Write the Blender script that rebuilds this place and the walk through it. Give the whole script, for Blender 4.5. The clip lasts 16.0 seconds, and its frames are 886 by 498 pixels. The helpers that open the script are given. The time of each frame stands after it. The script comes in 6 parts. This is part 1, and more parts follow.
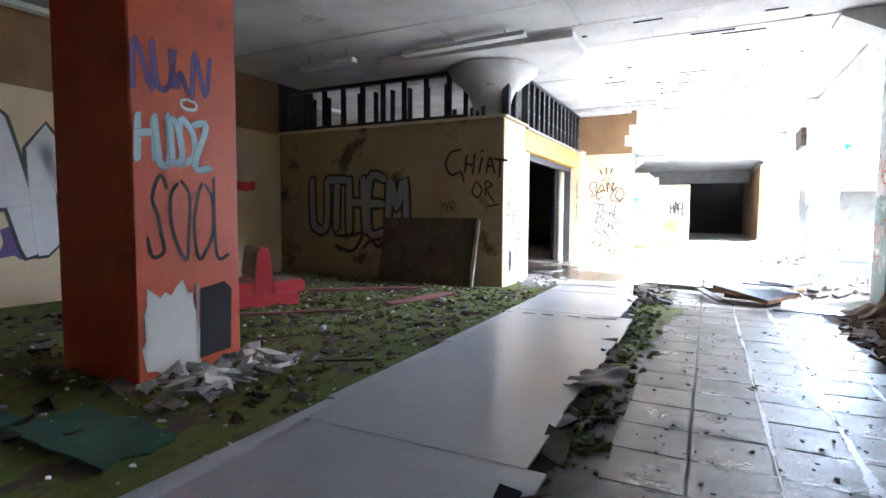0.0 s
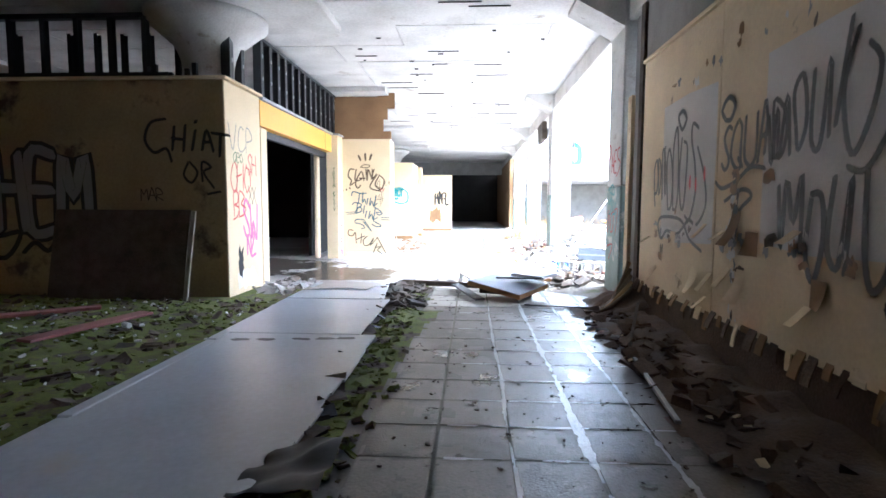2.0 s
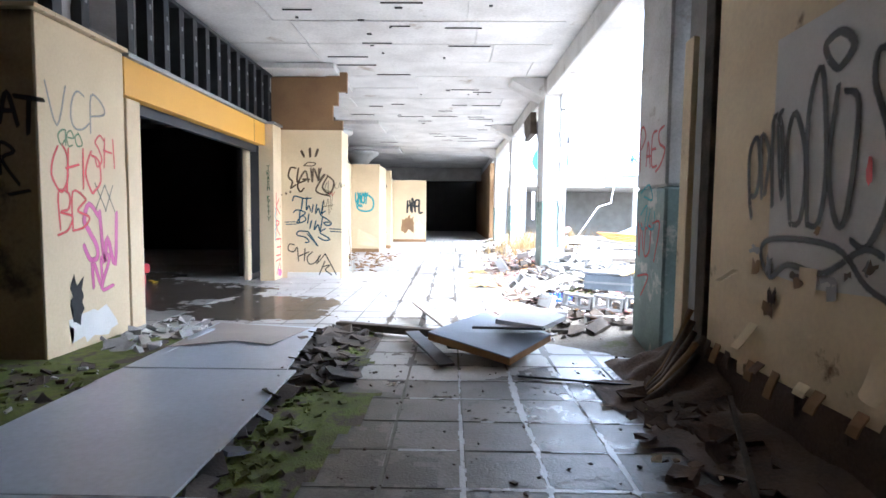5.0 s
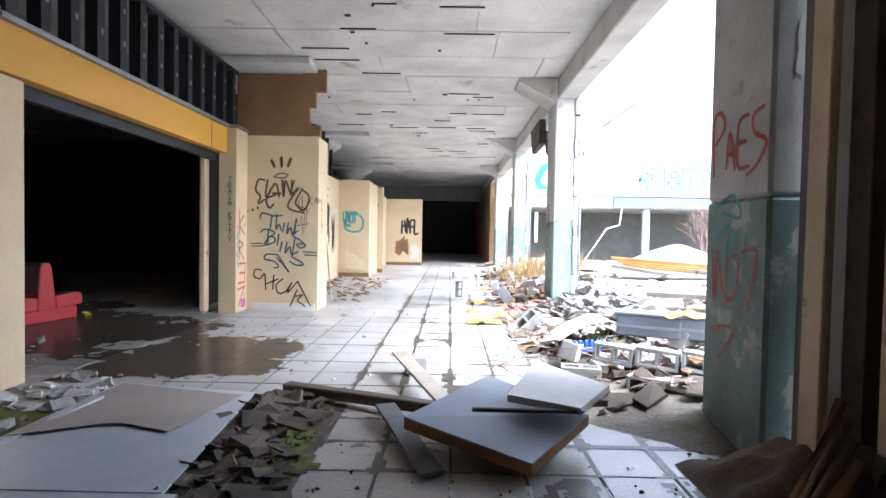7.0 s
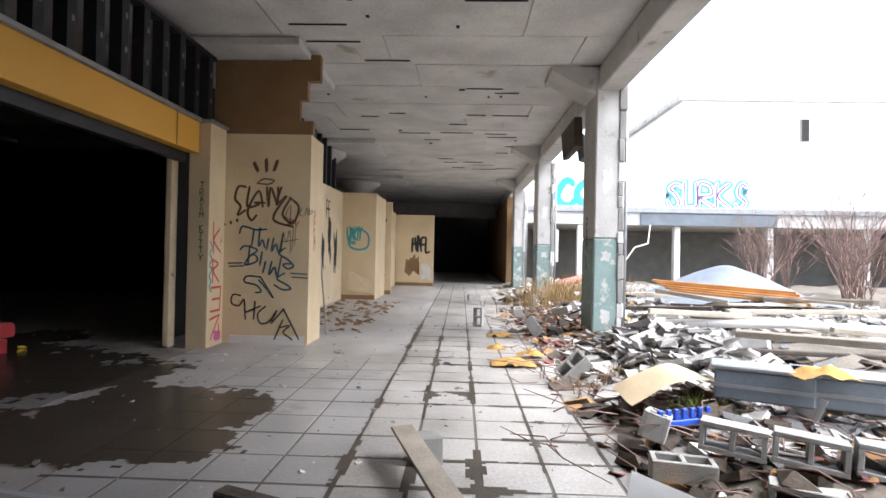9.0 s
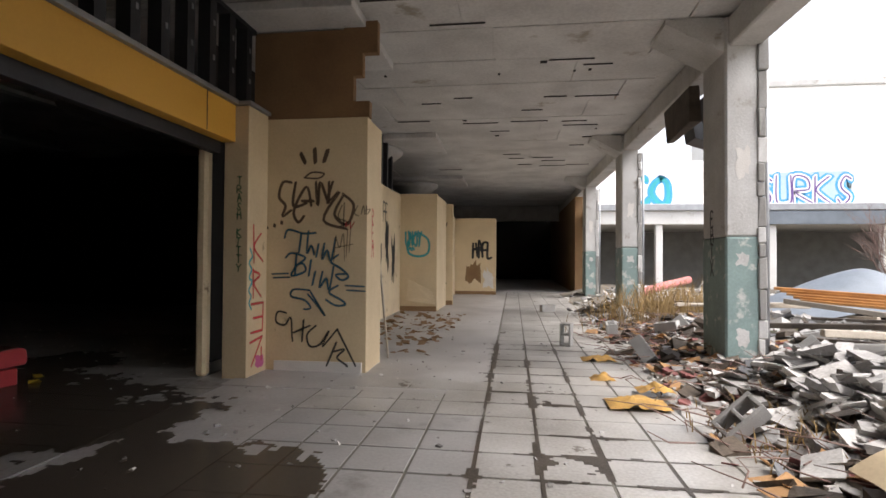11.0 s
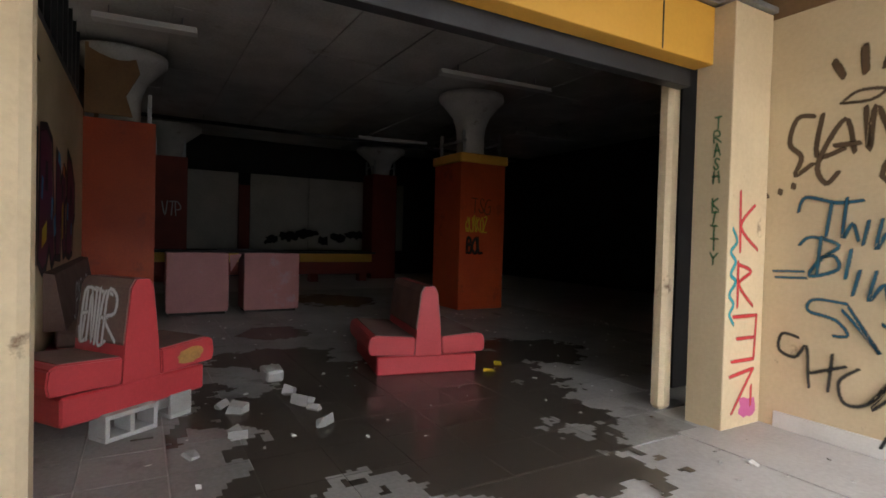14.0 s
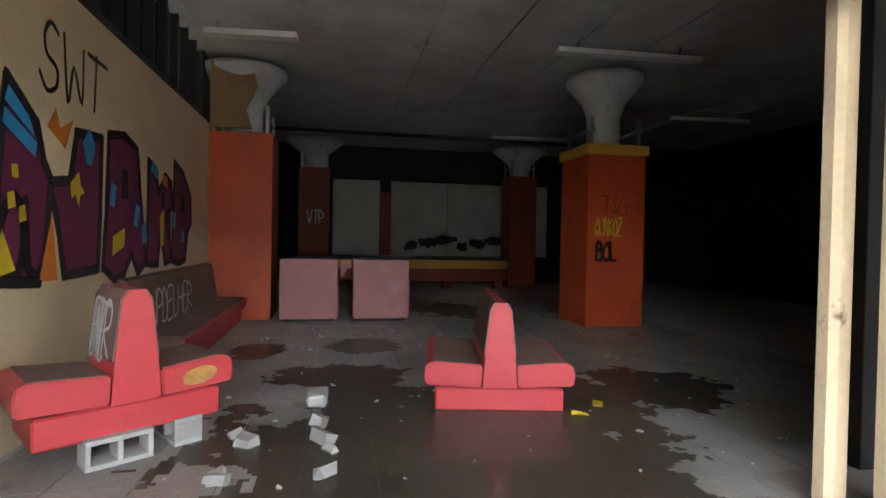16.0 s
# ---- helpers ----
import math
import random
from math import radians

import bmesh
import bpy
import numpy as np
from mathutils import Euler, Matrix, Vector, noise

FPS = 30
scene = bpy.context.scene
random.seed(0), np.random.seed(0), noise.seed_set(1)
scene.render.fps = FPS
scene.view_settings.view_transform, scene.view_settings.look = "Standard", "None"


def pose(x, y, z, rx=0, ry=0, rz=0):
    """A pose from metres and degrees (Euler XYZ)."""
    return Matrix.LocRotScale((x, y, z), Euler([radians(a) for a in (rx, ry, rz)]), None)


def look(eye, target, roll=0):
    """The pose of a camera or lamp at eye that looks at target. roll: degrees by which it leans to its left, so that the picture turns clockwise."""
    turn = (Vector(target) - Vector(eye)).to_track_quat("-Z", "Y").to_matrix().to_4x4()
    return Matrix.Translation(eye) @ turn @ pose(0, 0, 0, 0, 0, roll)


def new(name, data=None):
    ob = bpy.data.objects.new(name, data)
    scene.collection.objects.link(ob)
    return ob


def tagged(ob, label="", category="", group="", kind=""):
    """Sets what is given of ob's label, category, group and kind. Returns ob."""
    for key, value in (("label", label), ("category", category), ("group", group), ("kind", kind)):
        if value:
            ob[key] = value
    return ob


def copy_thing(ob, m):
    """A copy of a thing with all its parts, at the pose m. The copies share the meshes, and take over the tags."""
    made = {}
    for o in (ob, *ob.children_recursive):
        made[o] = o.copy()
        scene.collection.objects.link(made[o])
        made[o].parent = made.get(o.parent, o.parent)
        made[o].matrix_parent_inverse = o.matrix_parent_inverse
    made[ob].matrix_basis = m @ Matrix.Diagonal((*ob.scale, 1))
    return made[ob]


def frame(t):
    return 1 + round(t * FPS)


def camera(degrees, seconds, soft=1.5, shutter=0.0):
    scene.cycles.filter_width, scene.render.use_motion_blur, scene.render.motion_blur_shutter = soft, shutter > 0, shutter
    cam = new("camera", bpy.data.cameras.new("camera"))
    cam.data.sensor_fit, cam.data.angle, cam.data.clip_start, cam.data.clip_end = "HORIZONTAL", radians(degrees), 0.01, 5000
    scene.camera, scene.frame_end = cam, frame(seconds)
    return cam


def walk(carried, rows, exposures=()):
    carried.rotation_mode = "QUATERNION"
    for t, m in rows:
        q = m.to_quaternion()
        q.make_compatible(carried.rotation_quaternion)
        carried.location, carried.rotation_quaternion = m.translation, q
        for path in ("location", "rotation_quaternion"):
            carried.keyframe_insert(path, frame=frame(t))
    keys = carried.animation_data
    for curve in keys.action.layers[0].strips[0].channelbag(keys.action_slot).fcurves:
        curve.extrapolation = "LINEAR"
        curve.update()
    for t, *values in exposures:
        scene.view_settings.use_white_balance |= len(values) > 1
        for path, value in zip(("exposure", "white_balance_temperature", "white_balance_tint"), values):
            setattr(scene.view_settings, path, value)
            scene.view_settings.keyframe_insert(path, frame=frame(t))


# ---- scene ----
cam = camera(80.0, 16.0, soft=1.6)
# seconds, x, y, z, yaw, pitch, roll
ROWS = [
    (0.0, -0.000, 0.000, 1.498, 26.69, -3.85, -0.39),
    (0.5, 0.119, 0.425, 1.491, 15.12, -4.13, -0.85),
    (1.0, 0.200, 0.862, 1.484, 8.79, -4.14, -1.01),
    (1.5, 0.190, 1.354, 1.493, 5.46, -4.65, -0.68),
    (2.0, 0.153, 1.885, 1.496, 3.09, -4.78, -0.23),
    (2.5, 0.216, 2.428, 1.495, 2.28, -4.98, -0.39),
    (3.0, 0.232, 2.946, 1.493, 1.64, -5.13, -0.43),
    (3.5, 0.254, 3.427, 1.507, 1.22, -4.85, -0.34),
    (4.0, 0.297, 3.963, 1.507, 0.77, -4.49, -0.37),
    (6.5, 0.346, 6.259, 1.511, 1.10, -2.37, -0.85),
    (7.0, 0.379, 6.757, 1.509, 0.74, -1.58, -1.01),
    (7.5, 0.347, 7.208, 1.504, 0.20, -1.00, -1.14),
    (8.0, 0.331, 7.639, 1.509, -0.01, -0.32, -0.98),
    (8.5, 0.324, 8.125, 1.509, 0.87, 0.12, -1.16),
    (11.0, -0.255, 10.185, 1.493, 7.61, 1.02, -0.39),
    (11.5, -0.287, 10.652, 1.467, 10.56, 1.09, -0.52),
    (12.0, -0.351, 11.028, 1.459, 15.49, 0.90, -1.12),
    (12.5, -0.540, 11.377, 1.472, 25.15, 0.74, -1.26),
    (13.0, -0.693, 11.695, 1.460, 37.50, 0.05, -1.77),
    (13.5, -0.810, 12.072, 1.489, 51.56, -0.60, -1.97),
    (14.0, -1.033, 12.341, 1.470, 60.22, -1.22, -1.51),
    (14.5, -1.306, 12.631, 1.484, 66.31, -0.88, -1.25),
    (15.0, -1.429, 12.938, 1.475, 72.29, -0.90, -1.13),
    (15.5, -1.533, 13.248, 1.467, 76.85, -0.92, -0.98),
    (16.0, -1.667, 13.612, 1.474, 78.18, -0.96, -1.08),
]
# the clip's camera adapts from the dark hall to the daylit court and back
EXPOSURES = [(0.0, 5.8, 5350, 10), (0.5, 5.25, 5300, 10), (1.5, 5.0, 5250, 10), (3.0, 4.75, 5250, 10), (4.0, 4.4, 5300, 10), (7.0, 3.35, 5650, 11), (8.5, 2.45, 6050, 12), (11.0, 1.55, 6700, 14), (12.5, 1.95, 6900, 14), (13.5, 2.65, 6700, 13), (14.5, 3.5, 6500, 9), (16.0, 4.3, 6300, 8)]
walk(cam, [(t, pose(x, y, z, 90 + pitch, roll, yaw)) for t, x, y, z, yaw, pitch, roll in ROWS], EXPOSURES)

# ---------------------------------------------------------------- light
world = bpy.data.worlds.new("sky")
scene.world = world
world.use_nodes = True
wn = world.node_tree
wn.nodes.clear()
w_out = wn.nodes.new("ShaderNodeOutputWorld")
w_bg = wn.nodes.new("ShaderNodeBackground")
w_sky = wn.nodes.new("ShaderNodeTexSky")
w_sky.sky_type = "NISHITA"
w_sky.sun_disc = False
w_sky.sun_elevation = radians(52)
w_sky.sun_rotation = radians(115)
w_sky.air_density, w_sky.dust_density, w_sky.ozone_density = 1.0, 1.5, 1.0
w_hsv = wn.nodes.new("ShaderNodeHueSaturation")
w_hsv.inputs["Saturation"].default_value = 0.35
wn.links.new(w_sky.outputs[0], w_hsv.inputs["Color"])
wn.links.new(w_hsv.outputs[0], w_bg.inputs["Color"])
w_bg.inputs["Strength"].default_value = 0.15
wn.links.new(w_bg.outputs[0], w_out.inputs["Surface"])
sun_data = bpy.data.lights.new("sun", "SUN")
sun_data.energy, sun_data.angle, sun_data.color = 1.5, radians(40), (1.0, 0.99, 0.97)
sun_lamp = new("sun", sun_data)
sun_lamp.matrix_world = look((30, 10, 40), (0, 20, 0))


# ---------------------------------------------------------------- materials
def mat(name, base, dark=None, rough=0.8, scale=3.0, fine=40.0, amount=0.5, bump=0.25, metal=0.0, spots=None, spot_at=0.62, spot_scale=1.6,
        vary=0.0, spec=0.5, rough_spot=None):
    """Base colour broken up by coarse and fine noise, with an optional stain colour and fine relief."""
    m = bpy.data.materials.new(name)
    m.use_nodes = True
    nt = m.node_tree
    N, L = nt.nodes, nt.links
    b = N["Principled BSDF"]
    dark = dark or tuple(c * 0.6 for c in base)
    tc = N.new("ShaderNodeTexCoord")
    geo = N.new("ShaderNodeNewGeometry")
    n1 = N.new("ShaderNodeTexNoise")
    n1.inputs["Scale"].default_value, n1.inputs["Detail"].default_value = scale, 8
    n2 = N.new("ShaderNodeTexNoise")
    n2.inputs["Scale"].default_value, n2.inputs["Detail"].default_value = fine, 5
    L.new(geo.outputs["Position"], n1.inputs["Vector"])
    L.new(geo.outputs["Position"], n2.inputs["Vector"])
    mul = N.new("ShaderNodeMath")
    mul.operation = "MULTIPLY_ADD"
    mul.inputs[1].default_value, mul.inputs[2].default_value = 0.35, 0.0
    L.new(n2.outputs["Fac"], mul.inputs[0])
    add = N.new("ShaderNodeMath")
    add.operation = "MULTIPLY_ADD"
    add.inputs[1].default_value = 0.65
    L.new(n1.outputs["Fac"], add.inputs[0])
    L.new(mul.outputs[0], add.inputs[2])
    ramp = N.new("ShaderNodeMapRange")
    ramp.inputs["From Min"].default_value, ramp.inputs["From Max"].default_value = 0.36, 0.62
    ramp.inputs["To Min"].default_value, ramp.inputs["To Max"].default_value = amount, 0.0
    L.new(add.outputs[0], ramp.inputs["Value"])
    mix = N.new("ShaderNodeMix")
    mix.data_type = "RGBA"
    mix.inputs["A"].default_value, mix.inputs["B"].default_value = (*base, 1), (*dark, 1)
    L.new(ramp.outputs[0], mix.inputs["Factor"])
    colour = mix.outputs["Result"]
    if spots:
        n3 = N.new("ShaderNodeTexNoise")
        n3.inputs["Scale"].default_value, n3.inputs["Detail"].default_value, n3.inputs["Roughness"].default_value = spot_scale, 10, 0.65
        L.new(geo.outputs["Position"], n3.inputs["Vector"])
        r3 = N.new("ShaderNodeMapRange")
        r3.inputs["From Min"].default_value, r3.inputs["From Max"].default_value = spot_at - 0.03, spot_at + 0.05
        L.new(n3.outputs["Fac"], r3.inputs["Value"])
        mx = N.new("ShaderNodeMix")
        mx.data_type = "RGBA"
        mx.inputs["B"].default_value = (*spots, 1)
        L.new(colour, mx.inputs["A"])
        L.new(r3.outputs[0], mx.inputs["Factor"])
        colour = mx.outputs["Result"]
        if rough_spot is not None:
            rr = N.new("ShaderNodeMapRange")
            rr.inputs["To Min"].default_value, rr.inputs["To Max"].default_value = rough, rough_spot
            L.new(r3.outputs[0], rr.inputs["Value"])
            L.new(rr.outputs[0], b.inputs["Roughness"])
    if vary:
        oi = N.new("ShaderNodeObjectInfo")
        s = N.new("ShaderNodeMath")
        s.operation = "ADD"
        L.new(oi.outputs["Random"], s.inputs[0])
        L.new(geo.outputs["Random Per Island"], s.inputs[1])
        fr = N.new("ShaderNodeMath")
        fr.operation = "FRACT"
        L.new(s.outputs[0], fr.inputs[0])
        mr = N.new("ShaderNodeMapRange")
        mr.inputs["To Min"].default_value, mr.inputs["To Max"].default_value = 1 - vary, 1 + vary * 0.5
        L.new(fr.outputs[0], mr.inputs["Value"])
        hs = N.new("ShaderNodeHueSaturation")
        L.new(colour, hs.inputs["Color"])
        L.new(mr.outputs[0], hs.inputs["Value"])
        colour = hs.outputs["Color"]
    L.new(colour, b.inputs["Base Color"])
    if rough_spot is None:
        b.inputs["Roughness"].default_value = rough
    b.inputs["Metallic"].default_value = metal
    b.inputs["Specular IOR Level"].default_value = spec
    if bump:
        bp = N.new("ShaderNodeBump")
        bp.inputs["Strength"].default_value, bp.inputs["Distance"].default_value = bump, 0.02
        L.new(add.outputs[0], bp.inputs["Height"])
        L.new(bp.outputs[0], b.inputs["Normal"])
    return m


BEIGE = mat("beige_wall_paint", (0.68, 0.54, 0.34), (0.54, 0.41, 0.25), 0.75, 1.3, 30, 0.6, 0.15, spots=(0.22, 0.15, 0.09), spot_at=0.7, spot_scale=2.2)
BEIGE_DIRTY = mat("beige_torn_paint", (0.74, 0.6, 0.39), (0.58, 0.45, 0.29), 0.8, 1.6, 26, 0.7, 0.35, spots=(0.2, 0.12, 0.07), spot_at=0.66, spot_scale=2.6)
# soot and stains, with this wall's shade also darkened into the paint
BEIGE_SOOT_SHADE = mat("sooty_shaded_beige_paint", (0.42, 0.32, 0.19), (0.26, 0.19, 0.11), 0.85, 0.9, 24, 0.8, 0.3, spots=(0.09, 0.065, 0.045), spot_at=0.58, spot_scale=0.9)
PLASTER = mat("grey_patch_plaster", (0.68, 0.65, 0.61), (0.55, 0.52, 0.48), 0.85, 2.5, 50, 0.6, 0.3)
BROWNBOARD = mat("brown_bare_board", (0.27, 0.16, 0.075), (0.18, 0.1, 0.05), 0.85, 2, 30, 0.7, 0.2)
CEIL = mat("white_board_marked_concrete", (0.66, 0.65, 0.63), (0.42, 0.41, 0.4), 0.85, 1.2, 22, 0.8, 0.5, spots=(0.34, 0.3, 0.25), spot_at=0.66, spot_scale=1.1)
CONC = mat("pale_painted_concrete", (0.58, 0.57, 0.55), (0.34, 0.33, 0.31), 0.8, 1.8, 35, 0.7, 0.4, spots=(0.3, 0.26, 0.22), spot_at=0.63, spot_scale=2.4)
CONC_DARK = mat("bare_grey_concrete", (0.32, 0.31, 0.29), (0.2, 0.19, 0.18), 0.85, 2.2, 40, 0.7, 0.4)
GREENPAINT = mat("worn_grey_green_paint", (0.24, 0.33, 0.31), (0.15, 0.2, 0.19), 0.7, 2.0, 30, 0.7, 0.3, spots=(0.5, 0.5, 0.47), spot_at=0.58, spot_scale=3.2)
FLOORC = mat("worn_grey_floor", (0.5, 0.48, 0.46), (0.34, 0.32, 0.3), 0.45, 1.2, 30, 0.8, 0.25, spots=(0.22, 0.2, 0.18), spot_at=0.65, spot_scale=0.9, rough_spot=0.25)
TILE = mat("pale_terrazzo_tile", (0.52, 0.5, 0.47), (0.27, 0.25, 0.22), 0.3, 1.1, 38, 0.9, 0.2, spots=(0.2, 0.175, 0.145), spot_at=0.66, spot_scale=1.5, vary=0.14, rough_spot=0.22)
TILE_WET = mat("wet_worn_brown_tile", (0.22, 0.195, 0.17), (0.1, 0.085, 0.07), 0.42, 2.2, 45, 1.0, 0.4, spots=(0.07, 0.058, 0.046), spot_at=0.57, spot_scale=2.2, vary=0.12, rough_spot=0.22)
TILE_DULL = mat("dull_grey_floor_tile", (0.44, 0.425, 0.41), (0.3, 0.285, 0.27), 0.4, 1.4, 34, 0.8, 0.2, spots=(0.24, 0.22, 0.2), spot_at=0.64, spot_scale=0.9, vary=0.06)
# dirt marks, on a base lowered to paint in the room's dimness
ROOMTILE = mat("dirty_dimmed_room_tile", (0.34, 0.325, 0.305), (0.2, 0.19, 0.175), 0.45, 1.3, 30, 0.9, 0.25, spots=(0.13, 0.115, 0.1), spot_at=0.63, spot_scale=1.1, vary=0.08)
GROUT = mat("dirty_joint_mortar", (0.22, 0.205, 0.175), (0.1, 0.095, 0.07), 0.8, 3, 40, 0.8, 0.4)
# the blue-white reflection of wet joints, put into a pale colour
JOINT_SHEEN = mat("pale_wet_joint_sheen", (0.6, 0.62, 0.64), (0.4, 0.41, 0.42), 0.28, 4, 60, 0.8, 0.5)
MOSS = mat("moss_on_floor", (0.18, 0.215, 0.03), (0.075, 0.08, 0.02), 0.95, 2.6, 70, 1.0, 1.0, spots=(0.08, 0.062, 0.04), spot_at=0.53, spot_scale=2.6)
DIRT = mat("damp_rotten_debris", (0.13, 0.085, 0.055), (0.05, 0.035, 0.025), 0.85, 2.5, 40, 0.9, 0.9)
SHEET = mat("grey_vinyl_sheet", (0.52, 0.55, 0.6), (0.38, 0.405, 0.44), 0.3, 0.9, 25, 0.8, 0.12, spots=(0.5, 0.48, 0.45), spot_at=0.64, spot_scale=0.8)
SHEET_TAN = mat("tan_faded_vinyl", (0.4, 0.35, 0.31), (0.3, 0.26, 0.23), 0.55, 1.4, 30, 0.8, 0.15)
ROTWOOD = mat("rotten_dark_wood", (0.13, 0.1, 0.075), (0.05, 0.04, 0.03), 0.85, 5, 50, 0.9, 0.6, vary=0.5)
STEELDARK = mat("dark_steel_stud", (0.05, 0.052, 0.056), (0.03, 0.03, 0.033), 0.5, 5, 50, 0.6, 0.1, metal=0.5)
STEELGREY = mat("galvanised_steel", (0.4, 0.41, 0.42), (0.26, 0.26, 0.27), 0.45, 5, 50, 0.6, 0.1, metal=0.7)
YELLOW = mat("mustard_sign_band", (0.72, 0.38, 0.055), (0.6, 0.3, 0.04), 0.5, 1.2, 30, 0.4, 0.05)
ORANGE = mat("orange_red_column_paint", (0.52, 0.08, 0.018), (0.38, 0.05, 0.014), 0.55, 1.5, 30, 0.7, 0.12, spots=(0.3, 0.05, 0.02), spot_at=0.63)
REDDARK = mat("dark_red_paint", (0.25, 0.035, 0.018), (0.16, 0.022, 0.012), 0.6, 1.6, 30, 0.7, 0.15)
VINYLRED = mat("pinkish_red_vinyl", (0.52, 0.05, 0.058), (0.38, 0.035, 0.04), 0.42, 2, 40, 0.6, 0.1, spots=(0.35, 0.17, 0.14), spot_at=0.68)
VINYLTOP = mat("dusty_red_vinyl", (0.2, 0.125, 0.1), (0.13, 0.07, 0.06), 0.8, 3, 40, 0.8, 0.25)
FOAM = mat("yellow_foam", (0.56, 0.33, 0.09), (0.28, 0.16, 0.06), 0.95, 6, 60, 0.8, 0.8)
PINKCAB = mat("faded_pink_laminate", (0.4, 0.16, 0.15), (0.3, 0.12, 0.12), 0.55, 1.6, 30, 0.7, 0.1, spots=(0.35, 0.22, 0.24), spot_at=0.6)
CMU = mat("concrete_block", (0.42, 0.41, 0.39), (0.3, 0.29, 0.27), 0.92, 6, 80, 0.7, 0.7, vary=0.2)
RUBBLE = mat("broken_plaster_and_concrete", (0.62, 0.6, 0.57), (0.28, 0.26, 0.24), 0.9, 3, 40, 0.8, 0.6, vary=0.55)
SLATE = mat("grey_roof_slate", (0.2, 0.2, 0.205), (0.1, 0.1, 0.1), 0.75, 4, 50, 0.7, 0.3, vary=0.4)
WOODPALE = mat("weathered_pale_timber", (0.5, 0.44, 0.36), (0.3, 0.25, 0.19), 0.8, 4, 50, 0.8, 0.4, vary=0.4)
WOODORANGE = mat("wet_orange_timber", (0.5, 0.24, 0.07), (0.3, 0.12, 0.03), 0.6, 3, 40, 0.8, 0.3)
GROUNDM = mat("earth_with_fine_rubble", (0.24, 0.21, 0.17), (0.11, 0.095, 0.075), 0.95, 1.8, 30, 0.9, 0.9, spots=(0.12, 0.12, 0.05), spot_at=0.6)
# near-black for slots, panes and stains, and for gloom painted into unlit interiors
BLACKIN = mat("near_black_parts_and_gloom", (0.03, 0.028, 0.026), (0.015, 0.014, 0.013), 0.9, 2, 30, 0.6, 0.2)
WHITEW = mat("white_facade_paint", (0.78, 0.77, 0.74), (0.62, 0.6, 0.56), 0.8, 0.8, 12, 0.6, 0.15, spots=(0.5, 0.45, 0.38), spot_at=0.66, spot_scale=0.7)
WHITEBOARD = mat("off_white_wall_panel", (0.5, 0.48, 0.42), (0.36, 0.34, 0.29), 0.7, 1.2, 20, 0.7, 0.1, spots=(0.1, 0.07, 0.05), spot_at=0.68, spot_scale=0.9)
LAMPWHITE = mat("white_enamel", (0.75, 0.75, 0.73), (0.6, 0.6, 0.58), 0.45, 4, 40, 0.4, 0.05)
TARP = mat("blue_grey_membrane", (0.2, 0.23, 0.26), (0.12, 0.14, 0.16), 0.5, 2, 30, 0.7, 0.2)
BLUEPLASTIC = mat("blue_plastic", (0.02, 0.08, 0.5), (0.015, 0.05, 0.35), 0.4, 6, 60, 0.4, 0.05)
PINKPIPE = mat("pink_foam_pipe", (0.55, 0.2, 0.18), (0.4, 0.13, 0.12), 0.7, 5, 50, 0.5, 0.2)
TWIG = mat("bare_twigs", (0.27, 0.18, 0.15), (0.16, 0.1, 0.08), 0.85, 6, 60, 0.6, 0.1)
STRAW = mat("dry_grass", (0.36, 0.24, 0.1), (0.22, 0.14, 0.06), 0.9, 5, 50, 0.6, 0.0, vary=0.4)
RED_RAG = mat("dull_red_board", (0.27, 0.1, 0.09), (0.17, 0.06, 0.055), 0.75, 4, 40, 0.8, 0.2)
PAPER = mat("white_litter", (0.72, 0.72, 0.7), (0.55, 0.55, 0.52), 0.7, 6, 50, 0.5, 0.1)
WATER = mat("shallow_dirty_water", (0.1, 0.084, 0.068), (0.065, 0.054, 0.042), 0.2, 1.5, 20, 0.6, 0.0, spec=0.5)
wt = WATER.node_tree
film, see = wt.nodes.new("ShaderNodeMixShader"), wt.nodes.new("ShaderNodeBsdfTransparent")
see.inputs["Color"].default_value = (0.62, 0.56, 0.5, 1)
film.inputs[0].default_value = 0.62
wt.links.new(see.outputs[0], film.inputs[1])
wt.links.new(wt.nodes["Principled BSDF"].outputs[0], film.inputs[2])
wt.links.new(film.outputs[0], wt.nodes["Material Output"].inputs["Surface"])
GREYPANEL = mat("blue_grey_laminate_panel", (0.33, 0.37, 0.43), (0.25, 0.28, 0.33), 0.4, 2, 40, 0.6, 0.08)
CHIPBOARD = mat("chipboard_edge", (0.42, 0.24, 0.11), (0.28, 0.15, 0.06), 0.9, 8, 80, 0.7, 0.4)


